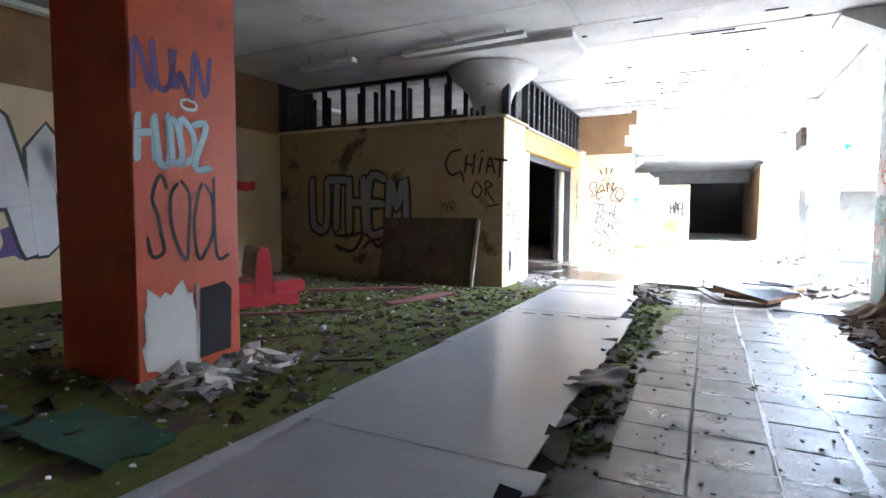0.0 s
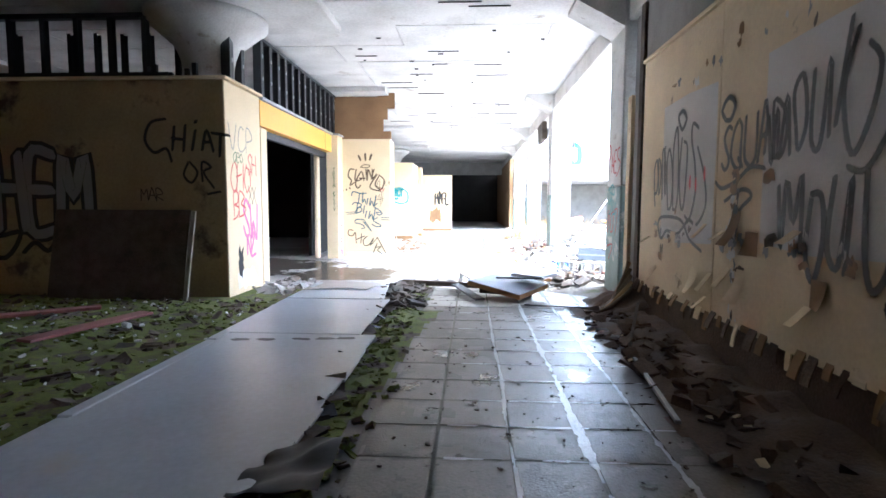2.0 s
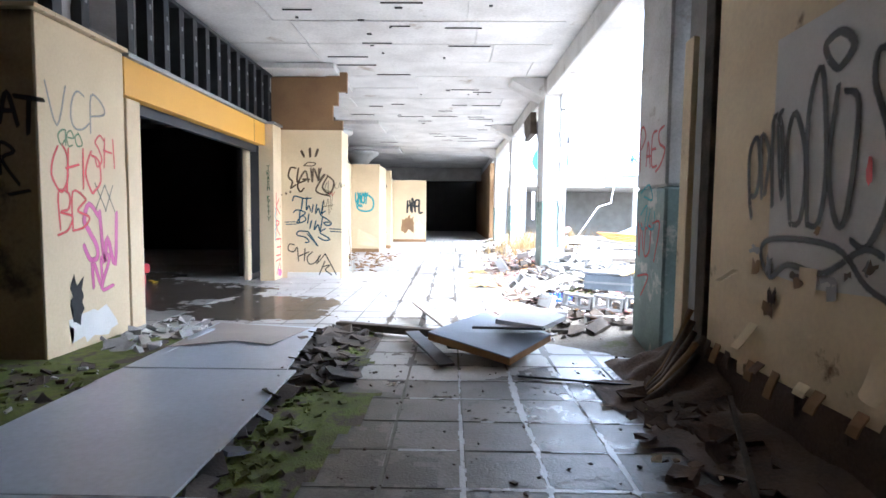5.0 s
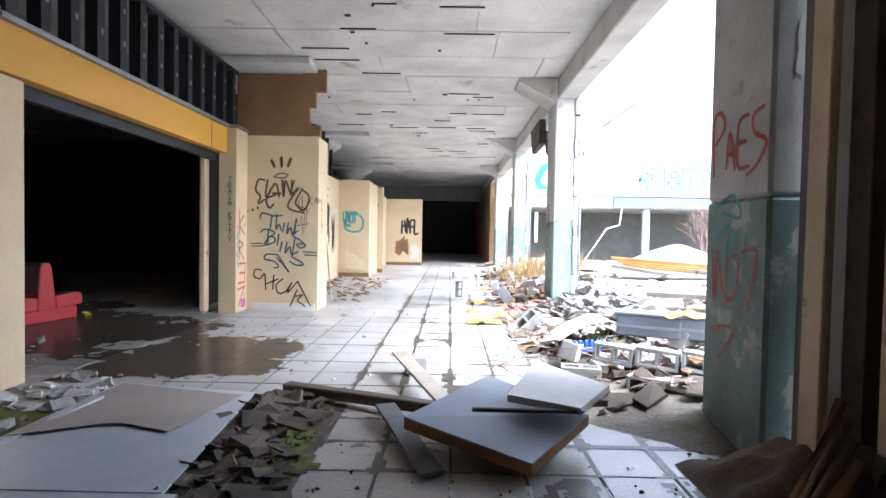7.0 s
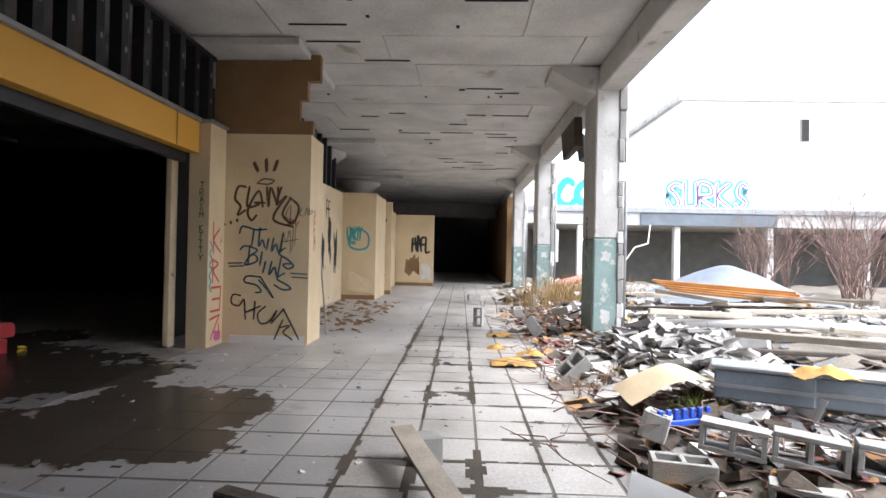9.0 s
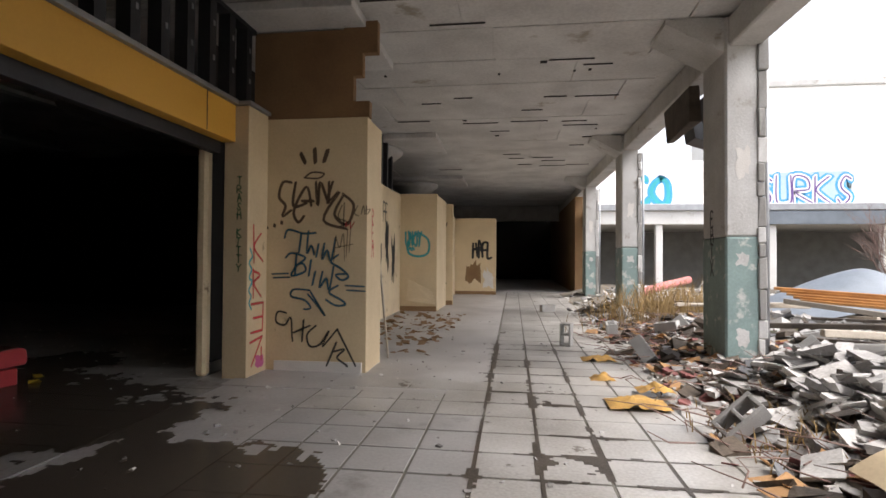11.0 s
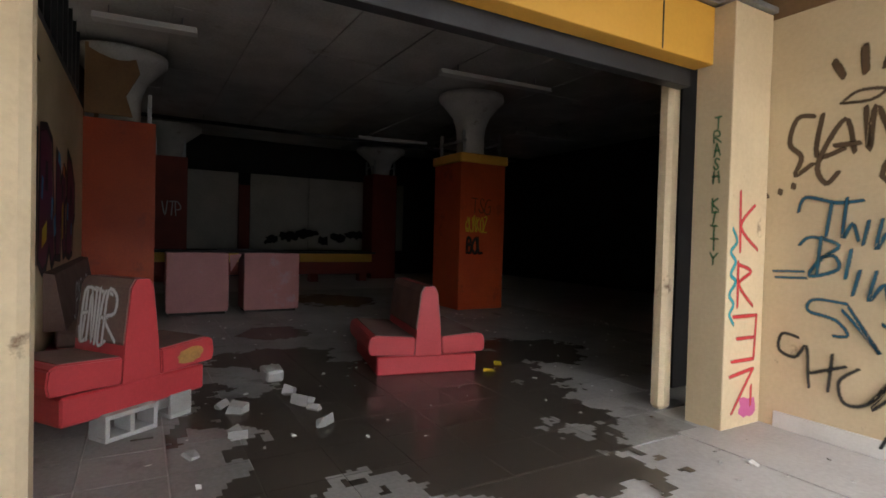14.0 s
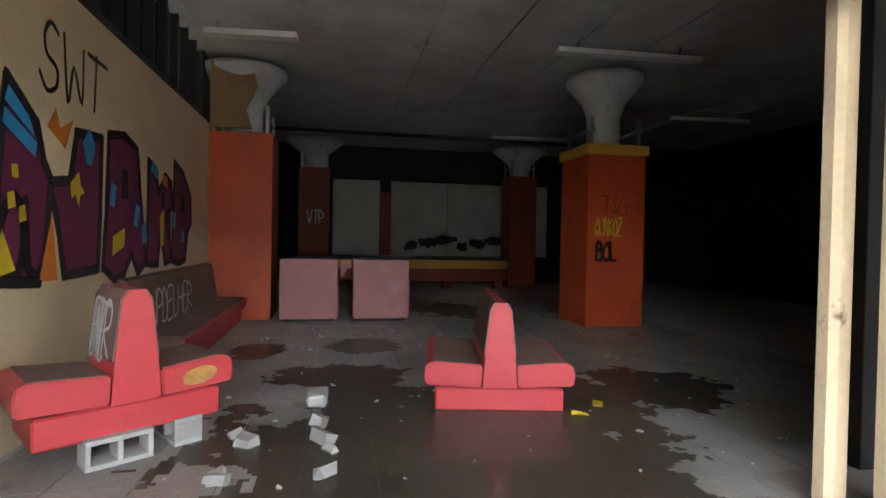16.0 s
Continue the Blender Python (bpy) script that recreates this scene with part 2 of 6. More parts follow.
def spray(name, colour, rough=0.55):
    """Spray paint that thins out over the last stretch of a stroke's width; UV holds (reach, distance from the middle)."""
    m = mat(name, colour, tuple(c * 0.8 for c in colour), rough, 5, 60, 0.5, 0.0)
    N, L = m.node_tree.nodes, m.node_tree.links
    uv, sep = N.new("ShaderNodeUVMap"), N.new("ShaderNodeSeparateXYZ")
    L.new(uv.outputs[0], sep.inputs[0])
    plain, gap, full, speck, geo = N.new("ShaderNodeMath"), N.new("ShaderNodeMath"), N.new("ShaderNodeMath"), N.new("ShaderNodeTexNoise"), N.new("ShaderNodeNewGeometry")
    plain.operation, gap.operation, full.operation = "LESS_THAN", "SUBTRACT", "ADD"
    plain.inputs[1].default_value = 0.2
    L.new(sep.outputs[0], plain.inputs[0])
    L.new(sep.outputs[0], gap.inputs[0])
    L.new(sep.outputs[1], gap.inputs[1])
    L.new(gap.outputs[0], full.inputs[0])
    L.new(plain.outputs[0], full.inputs[1])
    speck.inputs["Scale"].default_value, speck.inputs["Detail"].default_value = 90.0, 4
    L.new(geo.outputs["Position"], speck.inputs["Vector"])
    grain = N.new("ShaderNodeMath")
    grain.operation = "MULTIPLY_ADD"
    grain.inputs[1].default_value = 0.9
    L.new(speck.outputs["Fac"], grain.inputs[0])
    L.new(full.outputs[0], grain.inputs[2])
    fade = N.new("ShaderNodeMapRange")
    fade.interpolation_type = "SMOOTHSTEP"
    fade.inputs["From Min"].default_value, fade.inputs["From Max"].default_value = 0.45, 1.3
    fade.inputs["To Max"].default_value = 0.94
    L.new(grain.outputs[0], fade.inputs["Value"])
    clear, mixed = N.new("ShaderNodeBsdfTransparent"), N.new("ShaderNodeMixShader")
    L.new(fade.outputs[0], mixed.inputs[0])
    L.new(clear.outputs[0], mixed.inputs[1])
    L.new(N["Principled BSDF"].outputs[0], mixed.inputs[2])
    L.new(mixed.outputs[0], N["Material Output"].inputs["Surface"])
    return m


S_BLACK = spray("black_spray_paint", (0.018, 0.018, 0.02))
S_BROWN = spray("brown_spray_paint", (0.11, 0.065, 0.035))
S_BLUE = spray("blue_spray_paint", (0.006, 0.1, 0.17))
S_TEAL = spray("teal_spray_paint", (0.03, 0.36, 0.4))
S_RED = spray("red_spray_paint", (0.65, 0.04, 0.045))
CARPET = mat("matted_green_carpet", (0.05, 0.13, 0.085), (0.03, 0.07, 0.05), 0.95, 4, 90, 0.8, 0.6)
S_DULLRED = spray("dull_red_spray_paint", (0.48, 0.05, 0.05))
GRIME = mat("wet_floor_grime", (0.1, 0.082, 0.065), (0.05, 0.042, 0.034), 0.38, 3.0, 60, 0.9, 0.5)
S_PINK = spray("pink_spray_paint", (0.6, 0.12, 0.3))
S_WHITE = spray("white_spray_paint", (0.72, 0.7, 0.7))
S_PURPLE = spray("plum_spray_paint", (0.16, 0.025, 0.075))
S_VIOLET = spray("violet_spray_paint", (0.12, 0.06, 0.22))
S_SKY = spray("sky_blue_spray_paint", (0.04, 0.32, 0.6))
S_YELLOW = spray("yellow_spray_paint", (0.7, 0.5, 0.03))
S_ORANGE = spray("orange_spray_paint", (0.7, 0.2, 0.02))
S_GREEN = spray("green_spray_paint", (0.05, 0.2, 0.07))
S_GREY = spray("grey_spray_paint", (0.3, 0.29, 0.28))
S_PALE = spray("pale_blue_spray_paint", (0.4, 0.52, 0.56))


# ---------------------------------------------------------------- mesh helpers
rng = random.Random(7)


def mesh_of(bm, name, material):
    me = bpy.data.meshes.new(name)
    bm.to_mesh(me)
    bm.free()
    me.materials.append(material)
    return me


def part(name, bm, material, parent, label="", kind=""):
    ob = new(name, mesh_of(bm, name, material))
    ob.parent = parent
    return tagged(ob, label=label, kind=kind)


def solid(name, bm, material, label, category, kind="", group=""):
    """A thing that is one mesh."""
    return tagged(new(name, mesh_of(bm, name, material)), label, category, group, kind)


def thing(name, label, category, at=(0, 0, 0), rz=0.0, kind="", group=""):
    ob = new(name)
    ob.matrix_basis = pose(*at, 0, 0, rz)
    return tagged(ob, label, category, group, kind)


def box(bm, a, b, bevel=0.0, jitter=0.0, m=None):
    """An upright box from corner a to corner b."""
    lo = [min(p, q) for p, q in zip(a, b)]
    hi = [max(p, q) for p, q in zip(a, b)]
    vs = [bm.verts.new((x, y, z)) for z in (lo[2], hi[2]) for x, y in ((lo[0], lo[1]), (hi[0], lo[1]), (hi[0], hi[1]), (lo[0], hi[1]))]
    fs = [bm.faces.new([vs[i] for i in f]) for f in ((3, 2, 1, 0), (4, 5, 6, 7), (0, 1, 5, 4), (1, 2, 6, 5), (2, 3, 7, 6), (3, 0, 4, 7))]
    if jitter:
        for v in vs:
            v.co += Vector((rng.uniform(-jitter, jitter), rng.uniform(-jitter, jitter), rng.uniform(-jitter, jitter)))
    if m:
        for v in vs:
            v.co = m @ v.co
    if bevel:
        bmesh.ops.bevel(bm, geom=list({e for f in fs for e in f.edges}), offset=bevel, segments=1, affect="EDGES")
    return bm


def boxed(a, b, bevel=0.0, jitter=0.0, m=None):
    return box(bmesh.new(), a, b, bevel, jitter, m)


def prism(bm, outline, depth_vec):
    """Extrudes a flat outline (list of points) along a vector."""
    d = Vector(depth_vec)
    lo = [bm.verts.new(p) for p in outline]
    hi = [bm.verts.new(Vector(p) + d) for p in outline]
    n = len(lo)
    bm.faces.new(lo[::-1])
    bm.faces.new(hi)
    for i in range(n):
        bm.faces.new((lo[i], lo[(i + 1) % n], hi[(i + 1) % n], hi[i]))
    bmesh.ops.recalc_face_normals(bm, faces=bm.faces[:])
    return bm


def lathe(bm, profile, centre, n=28):
    rings = []
    for r, z in profile:
        rings.append([bm.verts.new((centre[0] + r * math.cos(2 * math.pi * i / n), centre[1] + r * math.sin(2 * math.pi * i / n), z)) for i in range(n)])
    for a, b in zip(rings, rings[1:]):
        for i in range(n):
            bm.faces.new((a[i], a[(i + 1) % n], b[(i + 1) % n], b[i])).smooth = True
    bm.faces.new(rings[0][::-1])
    bm.faces.new(rings[-1])
    return bm


def tube(bm, points, r, n=6):
    pts = [Vector(p) for p in points]
    rings = []
    for i, p in enumerate(pts):
        d = (pts[min(i + 1, len(pts) - 1)] - pts[max(i - 1, 0)]).normalized()
        u = d.cross(Vector((0, 0, 1)) if abs(d.z) < 0.9 else Vector((1, 0, 0))).normalized()
        v = d.cross(u)
        rr = r[i] if isinstance(r, (list, tuple)) else r
        rings.append([bm.verts.new(p + rr * (math.cos(2 * math.pi * k / n) * u + math.sin(2 * math.pi * k / n) * v)) for k in range(n)])
    for a, b in zip(rings, rings[1:]):
        for k in range(n):
            bm.faces.new((a[k], a[(k + 1) % n], b[(k + 1) % n], b[k])).smooth = True
    bm.faces.new(rings[0][::-1])
    bm.faces.new(rings[-1])
    return bm


def sheet(bm, x0, y0, x1, y1, nx, ny, height, keep=None):
    """A height field; keep(x, y) says which cells stay."""
    g = [[bm.verts.new((x0 + (x1 - x0) * i / nx, y0 + (y1 - y0) * j / ny, 0)) for j in range(ny + 1)] for i in range(nx + 1)]
    for col in g:
        for v in col:
            v.co.z = height(v.co.x, v.co.y)
    for i in range(nx):
        for j in range(ny):
            c = (g[i][j].co + g[i + 1][j + 1].co) / 2
            if keep is None or keep(c.x, c.y):
                bm.faces.new((g[i][j], g[i + 1][j], g[i + 1][j + 1], g[i][j + 1])).smooth = True
    bmesh.ops.delete(bm, geom=[v for v in bm.verts if not v.link_faces], context="VERTS")
    return bm


def ripple(x, y, s=1.0, seed=0.0):
    return noise.noise((x * s + seed, y * s - seed, seed * 0.37))


# handwriting: x 0-6, y 0-9 in pairs, strokes parted by bars
GLYPHS = {
    "A": "00 29 39 60|14 54", "B": "00 09 48 46 15 54 52 30 00", "C": "58 39 17 03 10 40 62", "D": "00 09 47 53 30 00", "E": "59 09 00 50|05 45",
    "F": "59 09 00|05 45", "J": "59 52 30 02", "G": "58 39 17 03 10 50 54 34", "H": "00 09|60 59|05 55", "I": "20 39|09 69", "K": "00 09|59 05 60", "L": "09 10 50", "M": "00 19 34 59 60",
    "N": "00 09 50 59", "O": "39 17 03 20 40 53 57 39", "P": "00 09 48 55 04", "Q": "39 17 03 20 40 53 57 39|32 60", "R": "00 09 48 55 04 60",
    "S": "58 39 17 25 43 41 20 02", "T": "30 39|09 69", "U": "09 02 20 40 52 59", "V": "09 30 69", "W": "09 10 35 50 69", "X": "00 69|09 60",
    "Y": "09 35 69|35 30", "Z": "09 59 00 60", "h": "00 09|04 36 54 50", "i": "20 26|28 29", "n": "06 00|04 26 45 50", "k": "00 09|56 13 50", "l": "20 29",
    "e": "03 53 46 16 03 10 40", "3": "19 49 57 35 53 40 10", "2": "07 29 47 40 00 60", "=": "03 73|05 75", "_": "01 81", "~": "02 25 42 65 82", "(": "08 48 89 50 02 20",
    "o": "36 14 11 30 51 54 36", "'": "29 26", "|": "29 20", "-": "04 64", "u": "06 02 20 42 46|46 50", "t": "39 31 50|16 56", "a": "56 26 03 20 52|56 50",
}


def spline(points, k=4):
    out = []
    n = len(points)
    for i in range(n - 1):
        p0, p1, p2, p3 = points[max(i - 1, 0)], points[i], points[i + 1], points[min(i + 2, n - 1)]
        for s in range(k):
            t = s / k
            out.append(0.5 * ((2 * p1) + (p2 - p0) * t + (2 * p0 - 5 * p1 + 4 * p2 - p3) * t * t + (3 * p1 - p0 - 3 * p2 + p3) * t * t * t))
    out.append(points[-1])
    return out


def ribbon(bm, pts, width, lift, halo=0.014):
    """A sprayed stroke in the wall's own plane (x along, z up): three columns, soft at the rim and at both ends."""
    n = len(pts)
    uv = bm.loops.layers.uv.verify()
    half = width * 0.5 + halo * 0.6
    reach = half / (halo * 1.4)
    d0, d1 = (pts[1] - pts[0]), (pts[-1] - pts[-2])
    ends = [pts[0] - (d0.normalized() if d0.length > 1e-6 else Vector((1, 0))) * half * 0.8, pts[-1] + (d1.normalized() if d1.length > 1e-6 else Vector((1, 0))) * half * 0.8]
    line = [ends[0], *pts, ends[1]]
    rows = []
    for i, p in enumerate(line):
        d = line[min(i + 1, n + 1)] - line[max(i - 1, 0)]
        d = d.normalized() if d.length > 1e-6 else Vector((1, 0))
        tip = i in (0, n + 1)
        o = Vector((-d.y, d.x)) * half * (0.7 if tip else 0.84 + 0.16 * math.sin(3.1 * i / n))
        far = reach if tip else 0.0
        rows.append([(bm.verts.new((q.x, -lift, q.y)), e) for q, e in ((p + o, reach), (p, far), (p - o, reach))])
    for r0, r1 in zip(rows, rows[1:]):
        for k in (0, 1):
            quad = (r0[k], r0[k + 1], r1[k + 1], r1[k])
            f = bm.faces.new([v for v, _ in quad])
            for loop, (_, e) in zip(f.loops, quad):
                loop[uv].uv = (reach, e)


def wall_pose(face, x, y, z):
    """Writing faces: 's' south, 'e' east, 'w' west, 'n' north."""
    return pose(x, y, z, 0, 0, {"s": 0, "e": 90, "w": -90, "n": 180}[face])


def tag(text, at, face, height, width, material, label, gap=0.25, aspect=0.8, lean=0.0, wobble=0.05, down=False, lift=0.004, seed=1, tilt=0.0, layers=()):
    """One sprayed word. layers: further (width, material, lift) over the first stroke."""
    r = random.Random(seed)
    x = z = 0.0
    strokes = []
    u = height / 9
    for ch in text:
        wide = 0.0
        if ch != " ":
            for st in GLYPHS[ch].split("|"):
                pts = []
                for pair in st.split():
                    px, py = int(pair[0]) * u * aspect, int(pair[1]) * u
                    wide = max(wide, px)
                    pts.append(Vector((x + px + lean * py + r.uniform(-1, 1) * wobble * height, z + py + tilt * (x + px) + r.uniform(-1, 1) * wobble * height)))
                strokes.append(spline(pts))
        if down:
            z -= height * (1 + gap)
        else:
            x += (wide or height * 0.35) + gap * height
    first = None
    for w, m, up in ((width, material, lift), *layers):
        bm = bmesh.new()
        for k, st in enumerate(strokes):
            ribbon(bm, st, w, up + 0.0004 * (k % 5))
        if first is None:
            first = solid("graffiti", bm, m, label, "graffiti", "structure")
            first.matrix_basis = wall_pose(face, *at)
        else:
            part("paint_layer", bm, m, first)
    return first


def scrawl(strokes, at, face, width, material, label, lift=0.006, size=1.0):
    """Freehand lettering: strokes parted by bars, each a run of x,z steps in centimetres."""
    bm = bmesh.new()
    for k, st in enumerate(strokes.split("|")):
        pts = [Vector([float(c) * 0.01 * size for c in p.split(",")]) for p in st.split()]
        ribbon(bm, spline(pts, 5), width, lift + 0.0004 * (k % 6))
    ob = solid("graffiti", bm, material, label, "graffiti", "structure")
    ob.matrix_basis = wall_pose(face, *at)
    return ob


def blob(outline, at, face, material, label, lift=0.003, parent=None):
    """A flat painted or bare patch with a given outline (x, z pairs)."""
    bm = bmesh.new()
    bm.faces.new([bm.verts.new((px, -lift, pz)) for px, pz in outline])
    bmesh.ops.triangulate(bm, faces=bm.faces[:])
    if parent:
        return part("paint_layer", bm, material, parent)
    ob = solid("wall_patch", bm, material, label, "wall patch", "structure")
    ob.matrix_basis = wall_pose(face, *at)
    return ob


def ragged(w, h, n=26, rough=0.12, seed=3):
    """A ragged outline that fills about w by h."""
    r = random.Random(seed)
    out = []
    for i in range(n):
        a = 2 * math.pi * i / n
        c, s = math.cos(a), math.sin(a)
        k = 1 / max(abs(c), abs(s)) ** 0.75
        q = 1 - r.random() * rough * 2
        out.append((w / 2 * c * k * q, h / 2 * s * k * q))
    return out


# ---------------------------------------------------------------- structure
CEIL_Z, WALL_Z, SHOP_X = 4.68, 3.42, -3.7
solid("ground", boxed((-60, -60, -0.6), (90, 140, -0.06)), GROUNDM, "bare earth with fine rubble round the ruined building", "ground", "structure")
solid("floor", boxed((-24, -5, -0.055), (3.0, 50, -0.012)), FLOORC, "worn grey concrete floor of the abandoned hall", "floor", "structure")

# ceiling: one slab with board marks as shallow grooves between its strips
bm = bmesh.new()
box(bm, (-24, -5, CEIL_Z + 0.02), (2.9, 50, CEIL_Z + 0.3))
yy = -5.0
r = random.Random(4)
while yy < 50:
    step = 1.18
    x0 = -24.0
    while x0 < 2.2:
        x1 = min(x0 + r.uniform(2.2, 4.5), 2.2)
        box(bm, (x0 + 0.012, yy + 0.012, CEIL_Z - r.uniform(0, 0.012)), (x1 - 0.012, yy + step - 0.012, CEIL_Z + 0.019))
        x0 = x1
    yy += step
solid("ceiling", bm, CEIL, "whitewashed concrete ceiling with board marks and stains", "ceiling", "structure")
bm = bmesh.new()
for k in range(46):
    x0, y0 = r.uniform(-3, 1.6), r.uniform(4, 30)
    box(bm, (x0, y0, CEIL_Z - 0.03), (x0 + r.uniform(0.3, 0.9), y0 + 0.02, CEIL_Z - 0.013))
for k in range(30):
    x0, y0 = r.uniform(-3, 1.8), r.uniform(3, 24)
    box(bm, (x0, y0, CEIL_Z - 0.03), (x0 + r.uniform(0.03, 0.12), y0 + r.uniform(0.03, 0.07), CEIL_Z - 0.013))
solid("ceiling_marks", bm, BLACKIN, "dark slots and nail marks left in the concrete ceiling", "ceiling marks", "stuff")

# drop ribs across the ceiling, left of the columns
for y in (3.4, 10.4, 17.4, 24.4, 31.4):
    solid("ceiling_drop", boxed((-6.2, y - 1.1, CEIL_Z - 0.14), (-2.2, y + 1.1, CEIL_Z - 0.016), 0.01), CEIL, "shallow drop panel in the concrete ceiling over a column", "ceiling panel", "structure")

# east side: wall with panels, then open bays between columns under an edge beam
solid("edge_beam", boxed((2.5, -5, 4.27), (2.9, 46, CEIL_Z - 0.014), 0.02), CONC, "pale concrete edge beam above the open bays", "beam", "structure")
solid("wall_east", boxed((2.6, -5, -0.05), (2.86, 10.15, 4.269)), CONC_DARK, "grey concrete wall behind the peeling panels", "wall", "structure")
solid("wall_east_far", boxed((2.45, 34.2, -0.05), (2.86, 50, 4.269)), BROWNBOARD, "dark stained wall beyond the open bays", "wall", "structure")
solid("wall_south", boxed((-24, -5.2, -0.05), (2.9, -5, CEIL_Z)), BEIGE_DIRTY, "dirty beige wall closing the hall", "wall", "structure")

# far end: dark opening under a lintel; near-black walls added to paint its gloom
solid("wall_end", boxed((-6, 49.8, -0.05), (2.9, 50, CEIL_Z)), BLACKIN, "added end wall, near-black to paint the gloom of the unlit hall", "wall", "structure")
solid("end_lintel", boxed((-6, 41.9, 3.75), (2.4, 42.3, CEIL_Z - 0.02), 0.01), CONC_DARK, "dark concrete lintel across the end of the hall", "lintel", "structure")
solid("wall_west_end", boxed((-6.22, 25.81, -0.05), (-6.02, 49.79, CEIL_Z)), BLACKIN, "added side wall, near-black to paint the gloom and block stray daylight", "wall", "structure")


def wall(name, a, b, material, label):
    return solid(name, boxed(a, b, 0.006), material, label, "wall", "structure")


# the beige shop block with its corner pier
wall("wall_block_south", (-9.6, 10.05, -0.02), (-3.72, 10.22, WALL_Z), BEIGE_SOOT_SHADE, "sooty beige shop wall with shade darkened into its paint, covered in faded graffiti")
wall("wall_block_east", (-3.88, 10.055, -0.02), (-3.7, 11.43, WALL_Z - 0.01), BEIGE, "beige corner pier with red and pink tags")
wall("wall_room_south", (-11.5, 11.32, -0.02), (-3.9, 11.5, WALL_Z), BEIGE, "beige restaurant wall with a large purple mural")
wall("wall_mural_west", (-9.8, -5, -0.02), (-9.6, 10.048, WALL_Z), BEIGE, "beige wall with white block letters on purple")
wall("wall_mural_upper", (-9.78, -5, WALL_Z + 0.003), (-9.62, 10.04, CEIL_Z - 0.003), BROWNBOARD, "brown bare boarding above the beige wall")
solid("wall_cap", boxed((-9.62, 9.99, WALL_Z + 0.004), (-3.64, 10.26, WALL_Z + 0.05), 0.006), BEIGE_DIRTY, "chipped capping along the top of the shop wall", "capping", "structure")
solid("wall_cap", boxed((-3.92, 10.262, WALL_Z + 0.004), (-3.64, 11.45, WALL_Z + 0.05), 0.006), BEIGE_DIRTY, "chipped capping along the top of the shop wall", "capping", "structure")

# added to stop daylight entering the open cavity; near-black deepens the gloom there
wall("wall_cavity_blocker", (-9.8, 10.052, -0.02), (-9.61, 11.31, CEIL_Z), BLACKIN, "added near-black wall that keeps daylight out of the cavity behind the shop wall")

# header with mustard sign band over the wide opening
sign = thing("sign_band", "mustard yellow sign band over the wide shop opening", "sign", kind="structure")
part("fascia", boxed((-3.86, 11.435, 2.92), (-3.69, 16.33, 3.38), 0.005), YELLOW, sign)
part("capping", boxed((-3.9, 11.46, 3.384), (-3.64, 16.34, 3.44), 0.004), STEELGREY, sign)
part("track", boxed((-3.98, 11.435, 2.78), (-3.87, 16.3, 2.95), 0.004), STEELDARK, sign)
for yj in (15.7,):
    part("joint", boxed((-3.689, yj, 2.93), (-3.685, yj + 0.012, 3.375)), STEELDARK, sign)

# north jamb and the pier with the tags
wall("wall_pier_jamb", (-3.84, 16.34, -0.02), (-3.52, 16.862, WALL_Z - 0.04), BEIGE, "narrow beige jamb with red vertical letters")
wall("wall_pier_south", (-3.84, 16.87, -0.02), (-2.15, 17.05, WALL_Z - 0.08), BEIGE, "beige pier covered in brown, blue and black tags")
wall("wall_pier_east", (-2.34, 17.052, -0.02), (-2.155, 17.62, WALL_Z - 0.085), BEIGE, "beige return of the tagged pier")
solid("steel_jamb", boxed((-4.2, 16.32, 0), (-4.06, 16.47, 2.9), 0.035), BEIGE_DIRTY, "beige steel door track post beside the opening", "post", "structure")
wall("wall_opening_return", (-3.9, 11.51, -0.02), (-3.72, 11.8, 2.9), BEIGE, "narrow beige return beside the wide opening")
solid("steel_jamb", boxed((-4.12, 11.76, 0), (-3.91, 11.92, 2.9), 0.04), BEIGE_DIRTY, "beige steel door track post beside the opening", "post", "structure")
solid("pier_base_strip", boxed((-3.4, 16.845, 0), (-2.2, 16.867, 0.13), 0.004, 0.004), PLASTER, "broken white plaster strip at the foot of the pier", "baseboard", "structure")
solid("pier_capping", boxed((-3.9, 16.3, WALL_Z - 0.036), (-3.48, 16.86, WALL_Z + 0.01), 0.004), STEELGREY, "metal capping on the shop jamb", "capping", "structure")
# stepped brown boarding above the pier
steps = [(-3.74, 3.345), (-2.14, 3.345), (-2.14, 3.56), (-2.36, 3.56), (-2.36, 3.9), (-2.24, 3.9), (-2.24, 4.2), (-2.04, 4.2), (-2.04, 4.62), (-2.5, 4.62), (-2.5, 4.52), (-3.74, 4.52)]
solid("stepped_board", prism(bmesh.new(), [(x, 16.9, z) for x, z in steps], (0, 0.12, 0)), BROWNBOARD, "brown stepped boarding above the tagged pier", "boarding", "structure")

# recessed shop wall and the fins beyond
wall("wall_recess", (-3.75, 20.2, -0.02), (-3.45, 24.9, 3.3), BEIGE_DIRTY, "torn beige wall with dark gashes")
wall("wall_fin", (-4.49, 24.92, -0.02), (-2.4, 25.1, 3.32), BEIGE, "beige fin wall with a round teal tag")
wall("wall_fin_return", (-2.56, 25.102, -0.02), (-2.405, 27.0, 3.3), BEIGE, "beige return wall behind the fin")
wall("wall_fin_second", (-6.0, 27.1, -0.02), (-2.2, 27.28, 3.26), BEIGE, "second beige fin wall with small tags")
wall("wall_fin_recess", (-2.9, 27.29, -0.02), (-2.7, 32.2, 3.22), BEIGE_DIRTY, "dirty beige wall between the fins")
wall("wall_fin_third", (-6.0, 32.3, -0.02), (-0.98, 32.5, 3.18), BEIGE, "third beige fin wall with black tags and torn paper")
